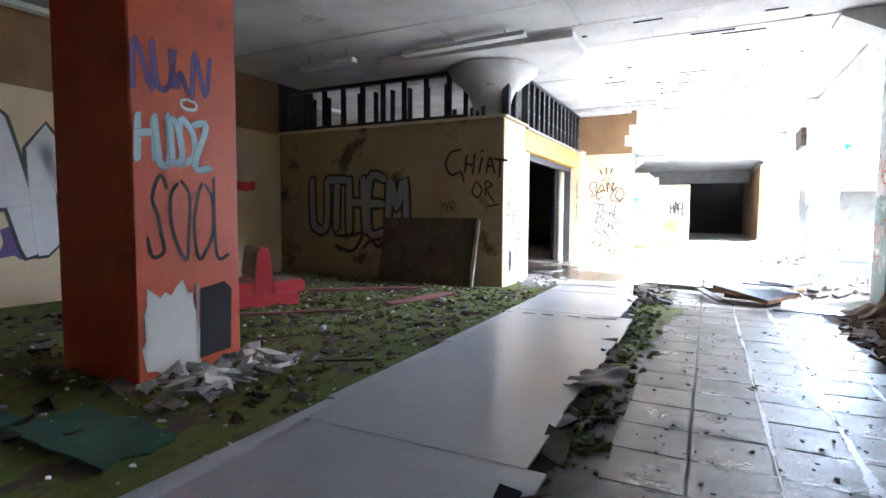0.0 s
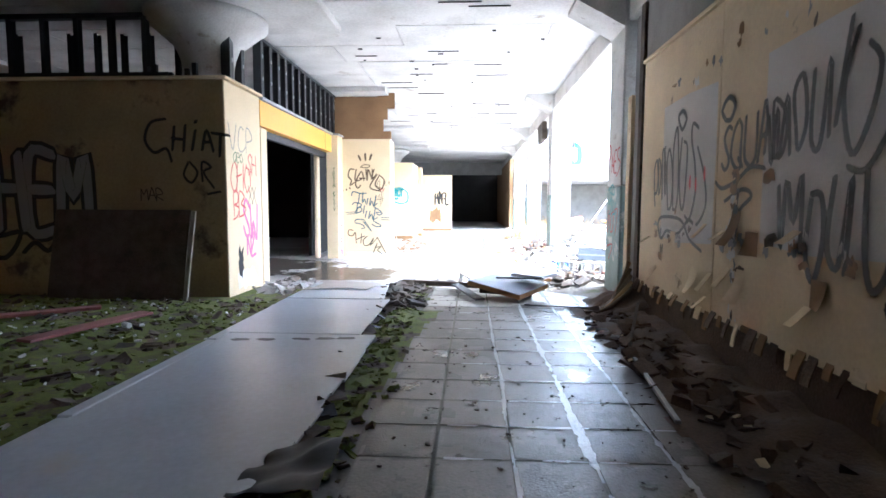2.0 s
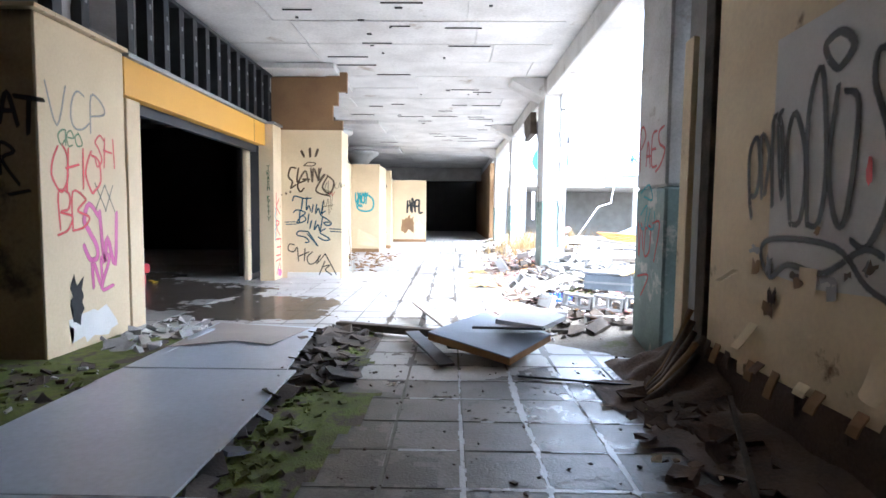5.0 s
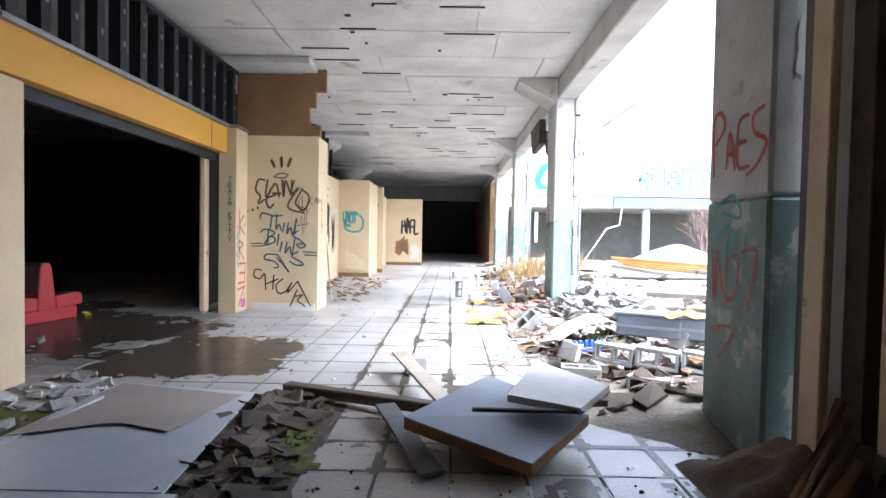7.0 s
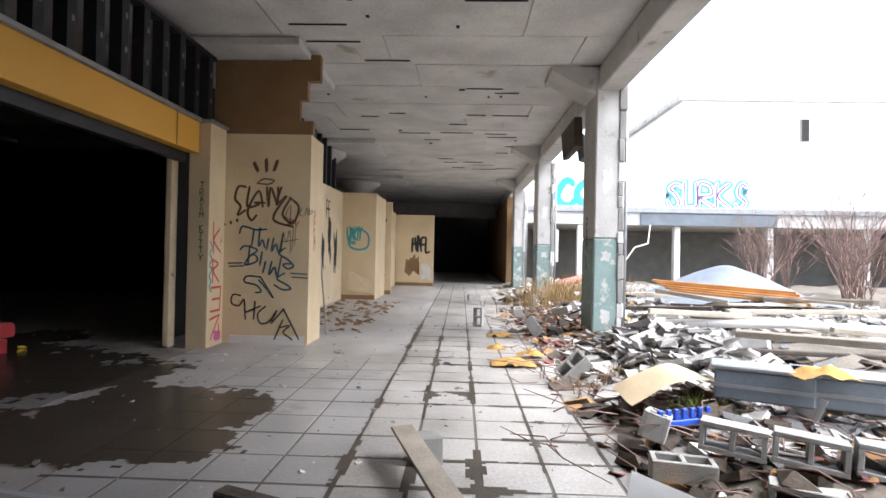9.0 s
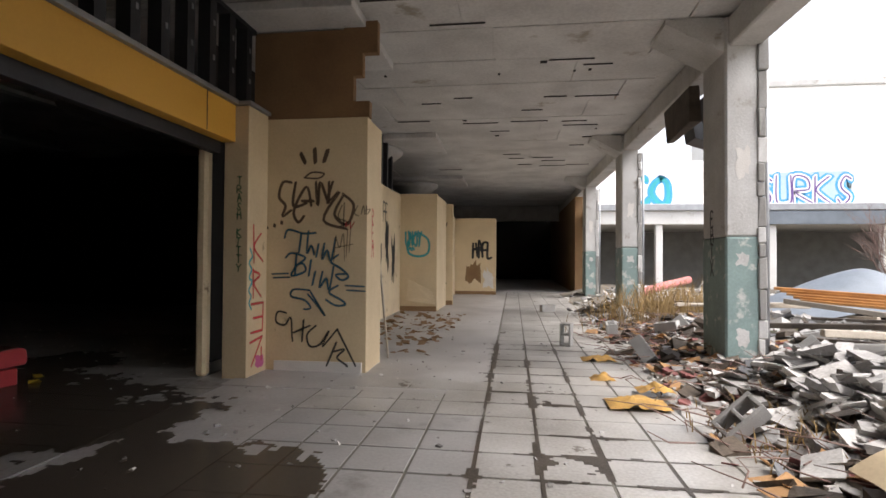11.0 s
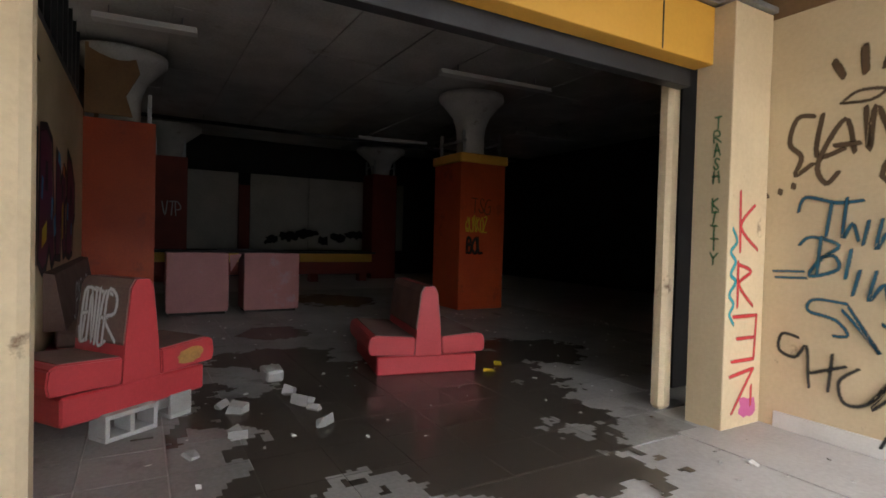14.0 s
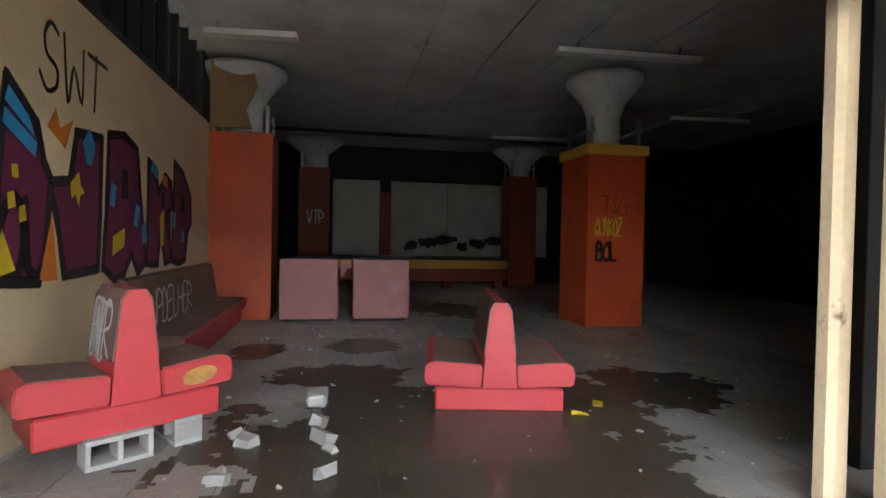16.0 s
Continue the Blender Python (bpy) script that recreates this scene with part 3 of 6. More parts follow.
for x0, x1, y0 in ((-3.44, -2.4, 24.88), (-2.68, -2.2, 27.06), (-2.68, -0.98, 32.26)):
    solid("baseboard", boxed((x0, y0, 0), (x1, y0 + 0.035, 0.14), 0.004), BROWNBOARD, "brown base strip along the fin wall", "baseboard", "structure")
# near-black walls added behind the stud gap: they block daylight and paint the gloom
wall("wall_shop_north", (-20.2, 25.6, -0.02), (-4.5, 25.8, CEIL_Z), BLACKIN, "added near-black wall that shuts out daylight and paints the restaurant's gloom")
wall("wall_shop_blocker", (-4.6, 17.06, -0.02), (-4.5, 25.59, CEIL_Z), BLACKIN, "added near-black sheet that blocks daylight and paints the dark behind the torn shop wall")
wall("wall_room_west", (-20.4, 8, -0.02), (-20.201, 25.8, CEIL_Z), BLACKIN, "restaurant back wall, the room's gloom painted in as near-black")
wall("wall_room_southwest", (-20.2, 11.2, -0.02), (-11.52, 11.38, CEIL_Z), BROWNBOARD, "dark brown wall at the side of the restaurant")


def stud(at, h, along="y", w=0.045, d=0.12):
    """A folded steel channel."""
    bm = bmesh.new()
    if along == "y":
        box(bm, (0, 0, 0), (d, 0.004, h))
        box(bm, (0, 0.0042, 0), (0.004, w, h))
        box(bm, (d - 0.004, 0.0042, 0), (d, w, h))
    else:
        box(bm, (0, 0, 0), (0.004, d, h))
        box(bm, (0.0042, 0, 0), (w, 0.004, h))
        box(bm, (0.0042, d - 0.004, 0), (w, d, h))
    return bm


frame_e = thing("stud_frame", "dark steel stud framing left bare above the sign band", "stud frame", kind="structure")
part("rail", boxed((-3.86, 10.3, CEIL_Z - 0.2), (-3.7, 16.86, CEIL_Z - 0.145)), STEELDARK, frame_e)
for k in range(16):
    y = 10.32 + 0.42 * k
    if k in (2,):
        continue
    ob = part("stud", stud(None, CEIL_Z - WALL_Z - 0.26, "y", 0.13, 0.15), STEELDARK, frame_e)
    ob.location = (-3.86, y, WALL_Z + 0.06)
    for z in (0.35, 0.75):
        hole = part("punch_hole", boxed((-3.705, y + 0.05, WALL_Z + z), (-3.698, y + 0.085, WALL_Z + z + 0.06)), STEELGREY, frame_e)
frame_s = thing("stud_frame", "thin steel studs left bare above the shop wall", "stud frame", kind="structure")
part("rail", boxed((-9.5, 10.08, CEIL_Z - 0.3), (-4.9, 10.2, CEIL_Z - 0.22), 0, 0.01), STEELDARK, frame_s)
part("rail", boxed((-9.5, 10.08, WALL_Z + 0.055), (-4.6, 10.2, WALL_Z + 0.13), 0, 0.01), STEELDARK, frame_s)
for k in range(9):
    ob = part("stud", stud(None, CEIL_Z - WALL_Z - 0.43, "x", 0.07, 0.11), STEELDARK, frame_s)
    ob.location = (-9.4 + 0.55 * k, 10.08, WALL_Z + 0.131)
for k in range(7):
    x = -5.0 + 0.13 * k
    part("stub", boxed((x, 10.1, WALL_Z + 0.055), (x + 0.07, 10.16, WALL_Z + 0.055 + rng.uniform(0.05, 0.22)), 0, 0.008), STEELDARK, frame_s)
frame_r = thing("stud_frame", "dark stud framing above the restaurant wall", "stud frame", kind="structure")
for k in range(14):
    ob = part("stud", stud(None, CEIL_Z - WALL_Z - 0.2, "x", 0.07, 0.11), STEELDARK, frame_r)
    ob.location = (-11.2 + 0.5 * k, 11.36, WALL_Z + 0.08)
part("rail", boxed((-11.5, 11.33, WALL_Z + 0.004), (-3.95, 11.5, WALL_Z + 0.08)), STEELDARK, frame_r)
frame_n = thing("stud_frame", "dark stud framing above the recessed shop wall", "stud frame", kind="structure")
for k in range(13):
    ob = part("stud", stud(None, CEIL_Z - 3.34, "y", 0.12, 0.15), STEELDARK, frame_n)
    ob.location = (-3.72, 17.7 + 0.55 * k, 3.31)
frame_g = thing("stud_frame", "dark studs in the gash of the torn shop wall", "stud frame", kind="structure")
for k in range(6):
    ob = part("stud", stud(None, 3.3, "y", 0.1, 0.12), STEELDARK, frame_g)
    ob.location = (-3.66, 17.7 + 0.45 * k, -0.01)


# ---------------------------------------------------------------- columns
def court_column(y, green):
    """Square concrete column at the open bay with a sloping bracket and a painted dado."""
    c = thing("concrete_column", "worn pale concrete column with green-painted foot beside the open bay", "column", (0, 0, 0), kind="structure", group="columns of the open bays")
    part("shaft", boxed((2.45, y, 1.8), (2.86, y + 0.82, CEIL_Z - 0.018), 0.025), CONC, c)
    part("painted_foot", boxed((2.447, y - 0.003, -0.06), (2.863, y + 0.823, 1.799), 0.025), GREENPAINT, c)
    part("bracket", prism(bmesh.new(), [(2.449, y + 0.03, 4.2), (2.449, y + 0.03, CEIL_Z - 0.017), (1.72, y + 0.03, CEIL_Z - 0.017), (1.72, y + 0.03, 4.6)], (0, 0.76, 0)), CONC, c)
    part("pipe", tube(bmesh.new(), [(2.99, y + 0.1, 0), (3.0, y + 0.12, 2.2), (2.99, y + 0.1, 4.2)], 0.03), STEELGREY, c)
    r = random.Random(int(y * 10))
    z = 0.05
    while z < 4.1:
        h = r.uniform(0.18, 0.5)
        part("broken_edge", boxed((2.84, y - r.uniform(0.005, 0.05), z), (2.91 + r.uniform(0, 0.05), y + 0.12, z + h - 0.004), 0.012, 0.012), (CONC_DARK, CONC)[r.random() < 0.4], c, "broken bare concrete edge")
        z += h
    for z, h in ((2.75, 0.5), (0.5, 0.3), (1.5, 0.22)):
        chip = bmesh.new()
        chip.faces.new([chip.verts.new((2.66 + 0.4 * px, y - 0.0045, z + pz)) for px, pz in ragged(0.5, h, 18, 0.25, int(y * 7 + z * 10))])
        part("chipped_patch", chip, PLASTER if z > 2 else CONC, c, "patch of chipped plaster")
    return c


for y in (10.22, 17.4, 24.0, 30.8):
    court_column(y, True)


def mushroom(x, y, top_r=0.95, shaft_r=0.4, base=0.0, clad=None, clad_mat=None, cap=None, half=0.52, label=""):
    c = thing("mushroom_column", label, "column", kind="structure")
    bm = bmesh.new()
    lathe(bm, [(shaft_r, base), (shaft_r, 3.7), (shaft_r * 1.08, 3.86), (shaft_r * 1.3, 4.06), (top_r * 0.86, 4.32), (top_r, 4.42), (top_r, CEIL_Z - 0.15)], (x, y))
    part("shaft", bm, CONC, c)
    if clad:
        bm = bmesh.new()
        for a, b in (((x - half, y - half), (x + half, y - half + 0.03)), ((x - half, y + half - 0.03), (x + half, y + half)),
                     ((x - half, y - half + 0.0305), (x - half + 0.03, y + half - 0.0305)), ((x + half - 0.03, y - half + 0.0305), (x + half, y + half - 0.0305))):
            box(bm, (*a, 0.0), (*b, clad))
        part("cladding", bm, clad_mat, c, "painted board cladding")
        for dx in (-1, 1):
            for dy in (-1, 1):
                part("corner_post", boxed((x + dx * half * 0.82 - 0.03, y + dy * half * 0.82 - 0.03, clad), (x + dx * half * 0.82 + 0.03, y + dy * half * 0.82 + 0.03, clad + 0.5)), STEELGREY, c)
        for dy in (-1, 1):
            part("rail", boxed((x - half, y + dy * half * 0.82 - 0.02, clad + 0.26), (x + half, y + dy * half * 0.82 + 0.02, clad + 0.31)), STEELGREY, c)
        if cap:
            part("cap_band", boxed((x - half - 0.05, y - half - 0.05, clad - 0.17), (x + half + 0.05, y + half + 0.05, clad + 0.02), 0.02), cap, c, "mustard band round the top")
    return c


mushroom(-4.22, 10.66, 0.95, 0.4, base=0.0, label="white mushroom-headed concrete column rising behind the shop wall")
mushroom(-10.76, 18.53, 0.7, 0.3, half=0.55, clad=3.2, clad_mat=ORANGE, cap=YELLOW, label="orange-red clad column with mustard band and mushroom head")
mushroom(-12.02, 12.0, 0.74, 0.32, clad=3.3, clad_mat=ORANGE, half=0.55, label="orange clad column with torn mushroom head beside the mural wall")
mushroom(-18.5, 13.05, 0.85, 0.32, clad=3.6, clad_mat=REDDARK, half=0.45, label="dark red clad column at the back of the restaurant")
mushroom(-18.5, 19.7, 0.85, 0.32, clad=3.6, clad_mat=REDDARK, half=0.45, label="dark red clad column at the back of the restaurant")
solid("torn_capital_board", prism(bmesh.new(), [(-11.46, 11.52, 3.36), (-11.46, 12.2, 3.36), (-11.46, 12.1, 3.7), (-11.46, 12.3, 4.1), (-11.46, 12.2, 4.5), (-11.46, 11.52, 4.5)], (0.04, 0, 0)), BROWNBOARD, "torn brown board hanging beside the column head", "boarding", "structure")
for y in (24.6, 31.6):
    mushroom(-4.3, y, 0.95, 0.4, label="white mushroom-headed concrete column behind the fin walls")

# the near orange column with its broken corner
oc = thing("clad_column", "orange-red painted column with a broken corner and graffiti", "column", kind="structure")
bm = bmesh.new()
box(bm, (-5.35, 2.75, 0.0), (-4.25, 3.85, CEIL_Z - 0.02), 0.015)
part("cladding", bm, ORANGE, oc)
ob = blob(ragged(0.62, 0.95, 30, 0.16, 5), (-4.25, 3.1, 0.42), "e", PLASTER, "bare plaster where the orange paint broke away")
# no opening is cut: a flat black patch paints the hole's inner dark
ob = blob([(0, 0), (0.36, 0.02), (0.38, 0.62), (0.3, 0.7), (0.02, 0.66)], (-4.25, 3.36, 0.12), "e", BLACKIN, "flat black patch painted as the dark of a hole broken into the column", 0.006)
solid("column_hole_lip", boxed((-4.262, 3.33, 0.1), (-4.235, 3.36, 0.82), 0.004, 0.008), PLASTER, "broken plaster edge of the column hole", "plaster edge")


# ---------------------------------------------------------------- east wall panels
pan = thing("wall_panelling", "peeling beige wallboard on the concrete wall", "wallboard", (0.07, 0, 0), kind="structure")
y0 = -4.9
for y1 in (-2.4, 0.0, 2.44, 4.88, 7.1, 9.35):
    part("panel", boxed((2.42, y0 + 0.004, 0.42), (2.5, y1 - 0.004, 3.4), 0.004), BEIGE_DIRTY, pan)
    y0 = y1
part("trim", boxed((2.39, -4.9, 3.404), (2.5, 9.36, 3.45), 0.004), BEIGE_DIRTY, pan)
# torn lower edge: strips of board and paper curling out
for k in range(64):
    y = 9.25 - k * 0.15 + rng.uniform(-0.03, 0.03)
    h = rng.uniform(0.08, 0.26)
    lean = rng.uniform(0.01, 0.06)
    w = rng.uniform(0.05, 0.13)
    bm = bmesh.new()
    prism(bm, [(2.43, y, 0.5), (2.43 - lean, y, 0.5 - h * 0.6), (2.44 - lean * 1.6, y, 0.5 - h), (2.45 - lean * 1.6, y, 0.5 - h), (2.44 - lean, y, 0.5 - h * 0.6), (2.445, y, 0.5)], (0, w, 0))
    part("torn_strip", bm, (DIRT, BROWNBOARD, DIRT, BEIGE_DIRTY, BROWNBOARD)[k % 5], pan)
part("rotten_base", boxed((2.455, -4.9, 0.0), (2.51, 9.3, 0.43), 0, 0.006), DIRT, pan)
solid("leaning_strip", boxed((2.4, 9.62, 0.0), (2.45, 9.78, 3.05), 0.006, 0.012), BEIGE_DIRTY, "long beige board strip leaning beside the column", "board")
solid("post_dark", boxed((2.49, 9.44, 0.0), (2.595, 9.6, 4.26), 0.006), ROTWOOD, "dark rotten post at the end of the wallboard", "post", "structure")
solid("wall_upper_east", boxed((2.53, -5, 3.46), (2.598, 9.43, 4.262)), CONC_DARK, "bare grey concrete above the wallboard", "wall", "structure")
# crumpled board heap at the column foot
bm = bmesh.new()
sheet(bm, 1.9, 8.9, 2.5, 10.25, 14, 22, lambda x, y: max(0.0, 0.4 * (x - 1.9) / 0.6 + 0.16 * ripple(x, y, 4, 2)) * (0.35 + 0.65 * math.sin(max(0, min(1, (y - 8.9) / 1.35)) * 3.14)) + 0.004)
solid("crumpled_wallboard", bm, DIRT, "crumpled sagging wallboard slumped against the column foot", "wallboard")
for k in range(5):
    bm = bmesh.new()
    tube(bm, [(1.78 + 0.05 * k, 8.95 + 0.1 * k, 0.02), (2.04 + 0.04 * k, 9.1 + 0.09 * k, 0.1 + 0.02 * k), (2.4, 9.3 + 0.04 * k, 0.34 + 0.09 * k)], [0.02, 0.04, 0.03], 5)
    solid("torn_paper_fold", bm, (DIRT, BROWNBOARD, DIRT)[k % 3], "twisted fold of torn brown wall covering", "torn covering", group="torn folds at the column")


# ---------------------------------------------------------------- floor coverings
def edge_noise(x, y):
    return 0.28 * ripple(x, y, 1.4, 3) + 0.14 * ripple(x, y, 4.5, 8)


bm = bmesh.new()
sheet(bm, -9.6, -4.9, -2.3, 11.6, 90, 190, lambda x, y: 0.004 + 0.012 * max(0, ripple(x, y, 5, 1)) + 0.006 * abs(ripple(x, y, 17, 4)),
      lambda x, y: y < 10.03 and x < -2.42 or (x > -3.66 and y < 11.1 + edge_noise(x, y)))
solid("moss_floor", bm, MOSS, "green moss and dirt spread over the floor", "moss", "stuff")
bm = bmesh.new()
sheet(bm, -1.3, 2.5, 0.2, 11.6, 24, 130, lambda x, y: 0.006 + 0.02 * max(0, ripple(x, y, 6, 1)) + 0.008 * abs(ripple(x, y, 20, 4)),
      lambda x, y: x < -0.62 + 0.085 * (y - 5.4) * (y < 9.2) + edge_noise(x, y) * 0.7)
solid("moss_strip", bm, MOSS, "strip of green moss beside the raised walkway", "moss", "stuff")
bm = bmesh.new()
sheet(bm, 1.2, -4.9, 2.46, 9.6, 24, 180, lambda x, y: 0.005 + 0.16 * max(0.0, (x - 1.45) / 1.0) ** 1.5 * (0.6 + 0.6 * ripple(x, y, 3, 5)) + 0.03 * abs(ripple(x, y, 11, 2)),
      lambda x, y: x > 1.62 + edge_noise(x, y))
solid("rotten_debris", bm, DIRT, "damp rotten debris heaped along the wall foot", "debris", "stuff")

def grime_here(x, y):
    v = ripple(x, y, 1.1, 5) + 0.6 * ripple(x, y, 4.0, 9) + 0.35 * ripple(x, y, 11.0, 2)
    joint = min((x + 0.06) % 0.47, 0.47 - (x + 0.06) % 0.47, (y - 7.24) % 0.47, 0.47 - (y - 7.24) % 0.47)
    if y < 10:
        return v - 1.3 * max(0.0, 0.028 - joint) / 0.028 > 0.12
    seam = max(0.0, 1 - abs(x + 0.53) / 0.12) + 0.6 * max(0.0, 1 - abs(x + 0.06) / 0.07)
    return v + 0.9 * max(0.0, 0.05 - joint) / 0.05 + 0.75 * seam > 0.72 + 0.02 * (y - 10)


bm = bmesh.new()
sheet(bm, -0.7, 2.2, 2.3, 20.0, 100, 590, lambda x, y: 0.0026 + 0.0008 * ripple(x, y, 9, 1), grime_here)
solid("floor_grime", bm, GRIME, "dark wet grime lying over tiles and joints", "grime", "stuff")
puddle_shapes = [(-2.7, 13.0, 2.4, 2.4, 1), (-5.0, 14.3, 3.6, 3.2, 2), (-6.5, 16.9, 1.7, 1.3, 3), (-6.2, 15.4, 2.0, 2.2, 4), (-7.3, 13.7, 1.6, 1.3, 5), (-9.0, 14.1, 1.0, 0.9, 6), (-12.6, 16.1, 2.2, 1.6, 7), (-8.8, 12.7, 0.9, 0.6, 8)]


def puddle_here(x, y):
    v = 0.22 * ripple(x, y, 1.3, 6) + 0.12 * ripple(x, y, 4.0, 2) + 0.07 * ripple(x, y, 12.0, 4)
    return any(math.hypot((x - cx) / (w / 2), (y - cy) / (d / 2)) < 1 + 2.2 * v for cx, cy, w, d, s in puddle_shapes)


bm = bmesh.new()
sheet(bm, -15.0, 11.55, -1.3, 19.0, 380, 210, lambda x, y: 0.0042, puddle_here)
solid("water", bm, WATER, "shallow dirty puddle with a ragged edge on the floor", "puddle", "structure")

# ---------------------------------------------------------------- raised walkway of loose sheets
ramp = thing("walkway", "raised walkway of grey vinyl-covered boards, buckled at the edge", "walkway", kind="structure")
segs = [(-0.9, 2.72, -0.72, -2.36), (2.72, 7.4, -0.86, -2.46), (7.4, 9.5, -1.04, -2.56)]
for k, (ya, yb, xr, xl) in enumerate(segs):
    bm = bmesh.new()
    n = 16
    for i in range(n):
        p, q = ya + (yb - ya) * i / n, ya + (yb - ya) * (i + 1) / n
        box(bm, (xl + 0.012 * ripple(p, 0, 2, 1), p + 0.0001, 0.082 + 0.004 * k), (xr + 0.04 * ripple(p, 4, 2.3, 2), q, 0.1 + 0.004 * k))
    part("sheet", bm, SHEET, ramp)
part("sheet", prism(bmesh.new(), [(-2.58, 9.5, 0.1), (-1.12, 9.5, 0.1), (-1.33, 11.4, 0.06), (-2.66, 11.62, 0.06)], (0, 0, 0.014)), SHEET, ramp)
part("sheet", prism(bmesh.new(), [(-2.56, 10.2, 0.116), (-2.0, 10.5, 0.112), (-1.55, 10.35, 0.113), (-1.4, 11.3, 0.077), (-2.62, 11.58, 0.077)], (0, 0, 0.004)), SHEET_TAN, ramp, "tan faded vinyl")
for k in range(6):
    y = -0.9 + 2.0 * k
    part("side_board", boxed((-2.5 - 0.02 * k, y + 0.01, 0.0), (-2.38 - 0.02 * k, y + 1.99, 0.108), 0.008, 0.008), SHEET, ramp)
    part("joist", boxed((-2.2, y + 0.6, 0.0), (-1.1, y + 0.68, 0.08)), ROTWOOD, ramp)
part("runner", boxed((-1.35, -0.8, 0.0), (-1.22, 9.4, 0.08)), ROTWOOD, ramp)
for k in range(58):
    y = 2.3 + k * 0.158 + rng.uniform(-0.05, 0.05)
    xr = -0.78 - 0.045 * (y - 2.3) + rng.uniform(-0.05, 0.08)
    m = pose(xr, y, rng.uniform(0.025, 0.075), rng.uniform(-25, 25), rng.uniform(-10, 35), rng.uniform(-40, 40))
    part("splinter", boxed((-rng.uniform(0.05, 0.1), -rng.uniform(0.05, 0.16), -0.009), (rng.uniform(0.04, 0.09), rng.uniform(0.05, 0.14), 0.009), 0, 0.012, m), ROTWOOD if k % 4 else STEELDARK, ramp)
# curled flap of dark sheet at the walkway's edge
bm = bmesh.new()
sheet(bm, -1.02, 4.2, -0.55, 4.8, 10, 10, lambda x, y: 0.1 + 0.22 * max(0, (x + 0.95)) + 0.05 * ripple(x, y, 6, 2))
solid("curled_flap", bm, STEELDARK, "curled dark flap of torn vinyl at the walkway edge", "vinyl flap")
for x, y, w, d, sd in ((-3.6, 2.0, 1.3, 0.6, 3), (-4.6, 1.7, 0.8, 0.5, 4)):
    bm = bmesh.new()
    prism(bm, [(x + px, y + py, 0.02) for px, py in ragged(w, d, 24, 0.1, sd)], (0, 0, 0.015))
    solid("carpet_scrap", bm, CARPET, "torn green carpet scrap lying on the moss", "carpet scrap")
for x, y in ((-2.2, 7.1), (-1.95, 7.12), (-1.6, 7.16), (-1.35, 7.2), (-1.15, 7.22)):
    bm = bmesh.new()
    bm.faces.new([bm.verts.new((x + px, y + py, 0.1095)) for px, py in ragged(0.24, 0.12, 14, 0.2, int(-x * 50))])
    part("stain", bm, SLATE, ramp, "dark scuffed stain")

# ---------------------------------------------------------------- loose debris
def shard(bm, x, y, z, size, flat=0.35, r=rng):
    """A broken piece: a jittered, tilted box."""
    a, b, c = size * r.uniform(0.5, 1.3), size * r.uniform(0.4, 1.0), size * flat * r.uniform(0.5, 1.3)
    m = pose(x, y, z + c * 0.5, r.uniform(-28, 28), r.uniform(-28, 28), r.uniform(0, 360))
    box(bm, (-a / 2, -b / 2, -c / 2), (a / 2, b / 2, c / 2), 0, size * 0.13, m)


def scatter(name, label, count, where, sizes, material, flat=0.35, seed=1):
    r = random.Random(seed)
    bm = bmesh.new()
    done = 0
    while done < count:
        x, y, z = where(r)
        shard(bm, x, y, z, r.uniform(*sizes), flat, r)
        done += 1
    return solid(name, bm, material, label, "debris", "stuff")


scatter("floor_crumbs", "small pale crumbs strewn over the mossy floor", 420, lambda r: (r.uniform(-8, -2.6), r.uniform(1.5, 9.8), 0.012), (0.015, 0.06), PAPER, 0.3, 11)
scatter("floor_crumbs", "dark splinters strewn over the mossy floor", 380, lambda r: (r.uniform(-8.5, -2.6), r.uniform(1.5, 9.9), 0.012), (0.03, 0.16), ROTWOOD, 0.2, 12)
scatter("moss_clumps", "small raised clumps of moss on the floor", 1500, lambda r: (r.uniform(-6.5, -2.62), r.uniform(2.5, 9.9), 0.0), (0.02, 0.09), MOSS, 0.35, 51)
scatter("moss_clumps", "small raised clumps of moss beside the walkway", 700, lambda r: (r.triangular(-1.2, -0.45, -0.85), r.uniform(3.0, 10.6), 0.002), (0.02, 0.08), MOSS, 0.4, 52)
scatter("tile_crumbs", "dark crumbs strewn over the tiled floor", 500, lambda r: (r.uniform(-0.8, 2.2), r.uniform(2, 10.5), 0.002), (0.006, 0.028), ROTWOOD, 0.4, 13)
scatter("wall_foot_debris", "torn brown board pieces along the wall foot", 520, lambda r: (r.triangular(1.5, 2.4, 2.3), r.uniform(0, 9.4), 0.03), (0.04, 0.22), DIRT, 0.2, 14)
scatter("wall_foot_debris", "pale board crumbs along the wall foot", 90, lambda r: (r.triangular(1.5, 2.4, 2.2), r.uniform(0, 9.4), 0.04), (0.015, 0.06), BEIGE_DIRTY, 0.15, 15)
scatter("floor_grit", "grit and flakes on the grey concrete floor", 420, lambda r: (r.uniform(-3.4, 0.6), r.uniform(11.5, 24), -0.01), (0.012, 0.05), RUBBLE, 0.4, 16)
scatter("fin_debris", "torn brown paper and board on the floor by the torn wall", 160, lambda r: (r.uniform(-3.3, -1.5), r.uniform(18, 24.5), -0.01), (0.05, 0.22), BROWNBOARD, 0.15, 17)
scatter("column_debris", "plaster pieces fallen at the foot of the orange column", 70, lambda r: (-4.1 + r.uniform(-0.2, 0.6), 3.3 + r.uniform(-0.8, 0.8), 0.02), (0.06, 0.24), RUBBLE, 0.3, 18)
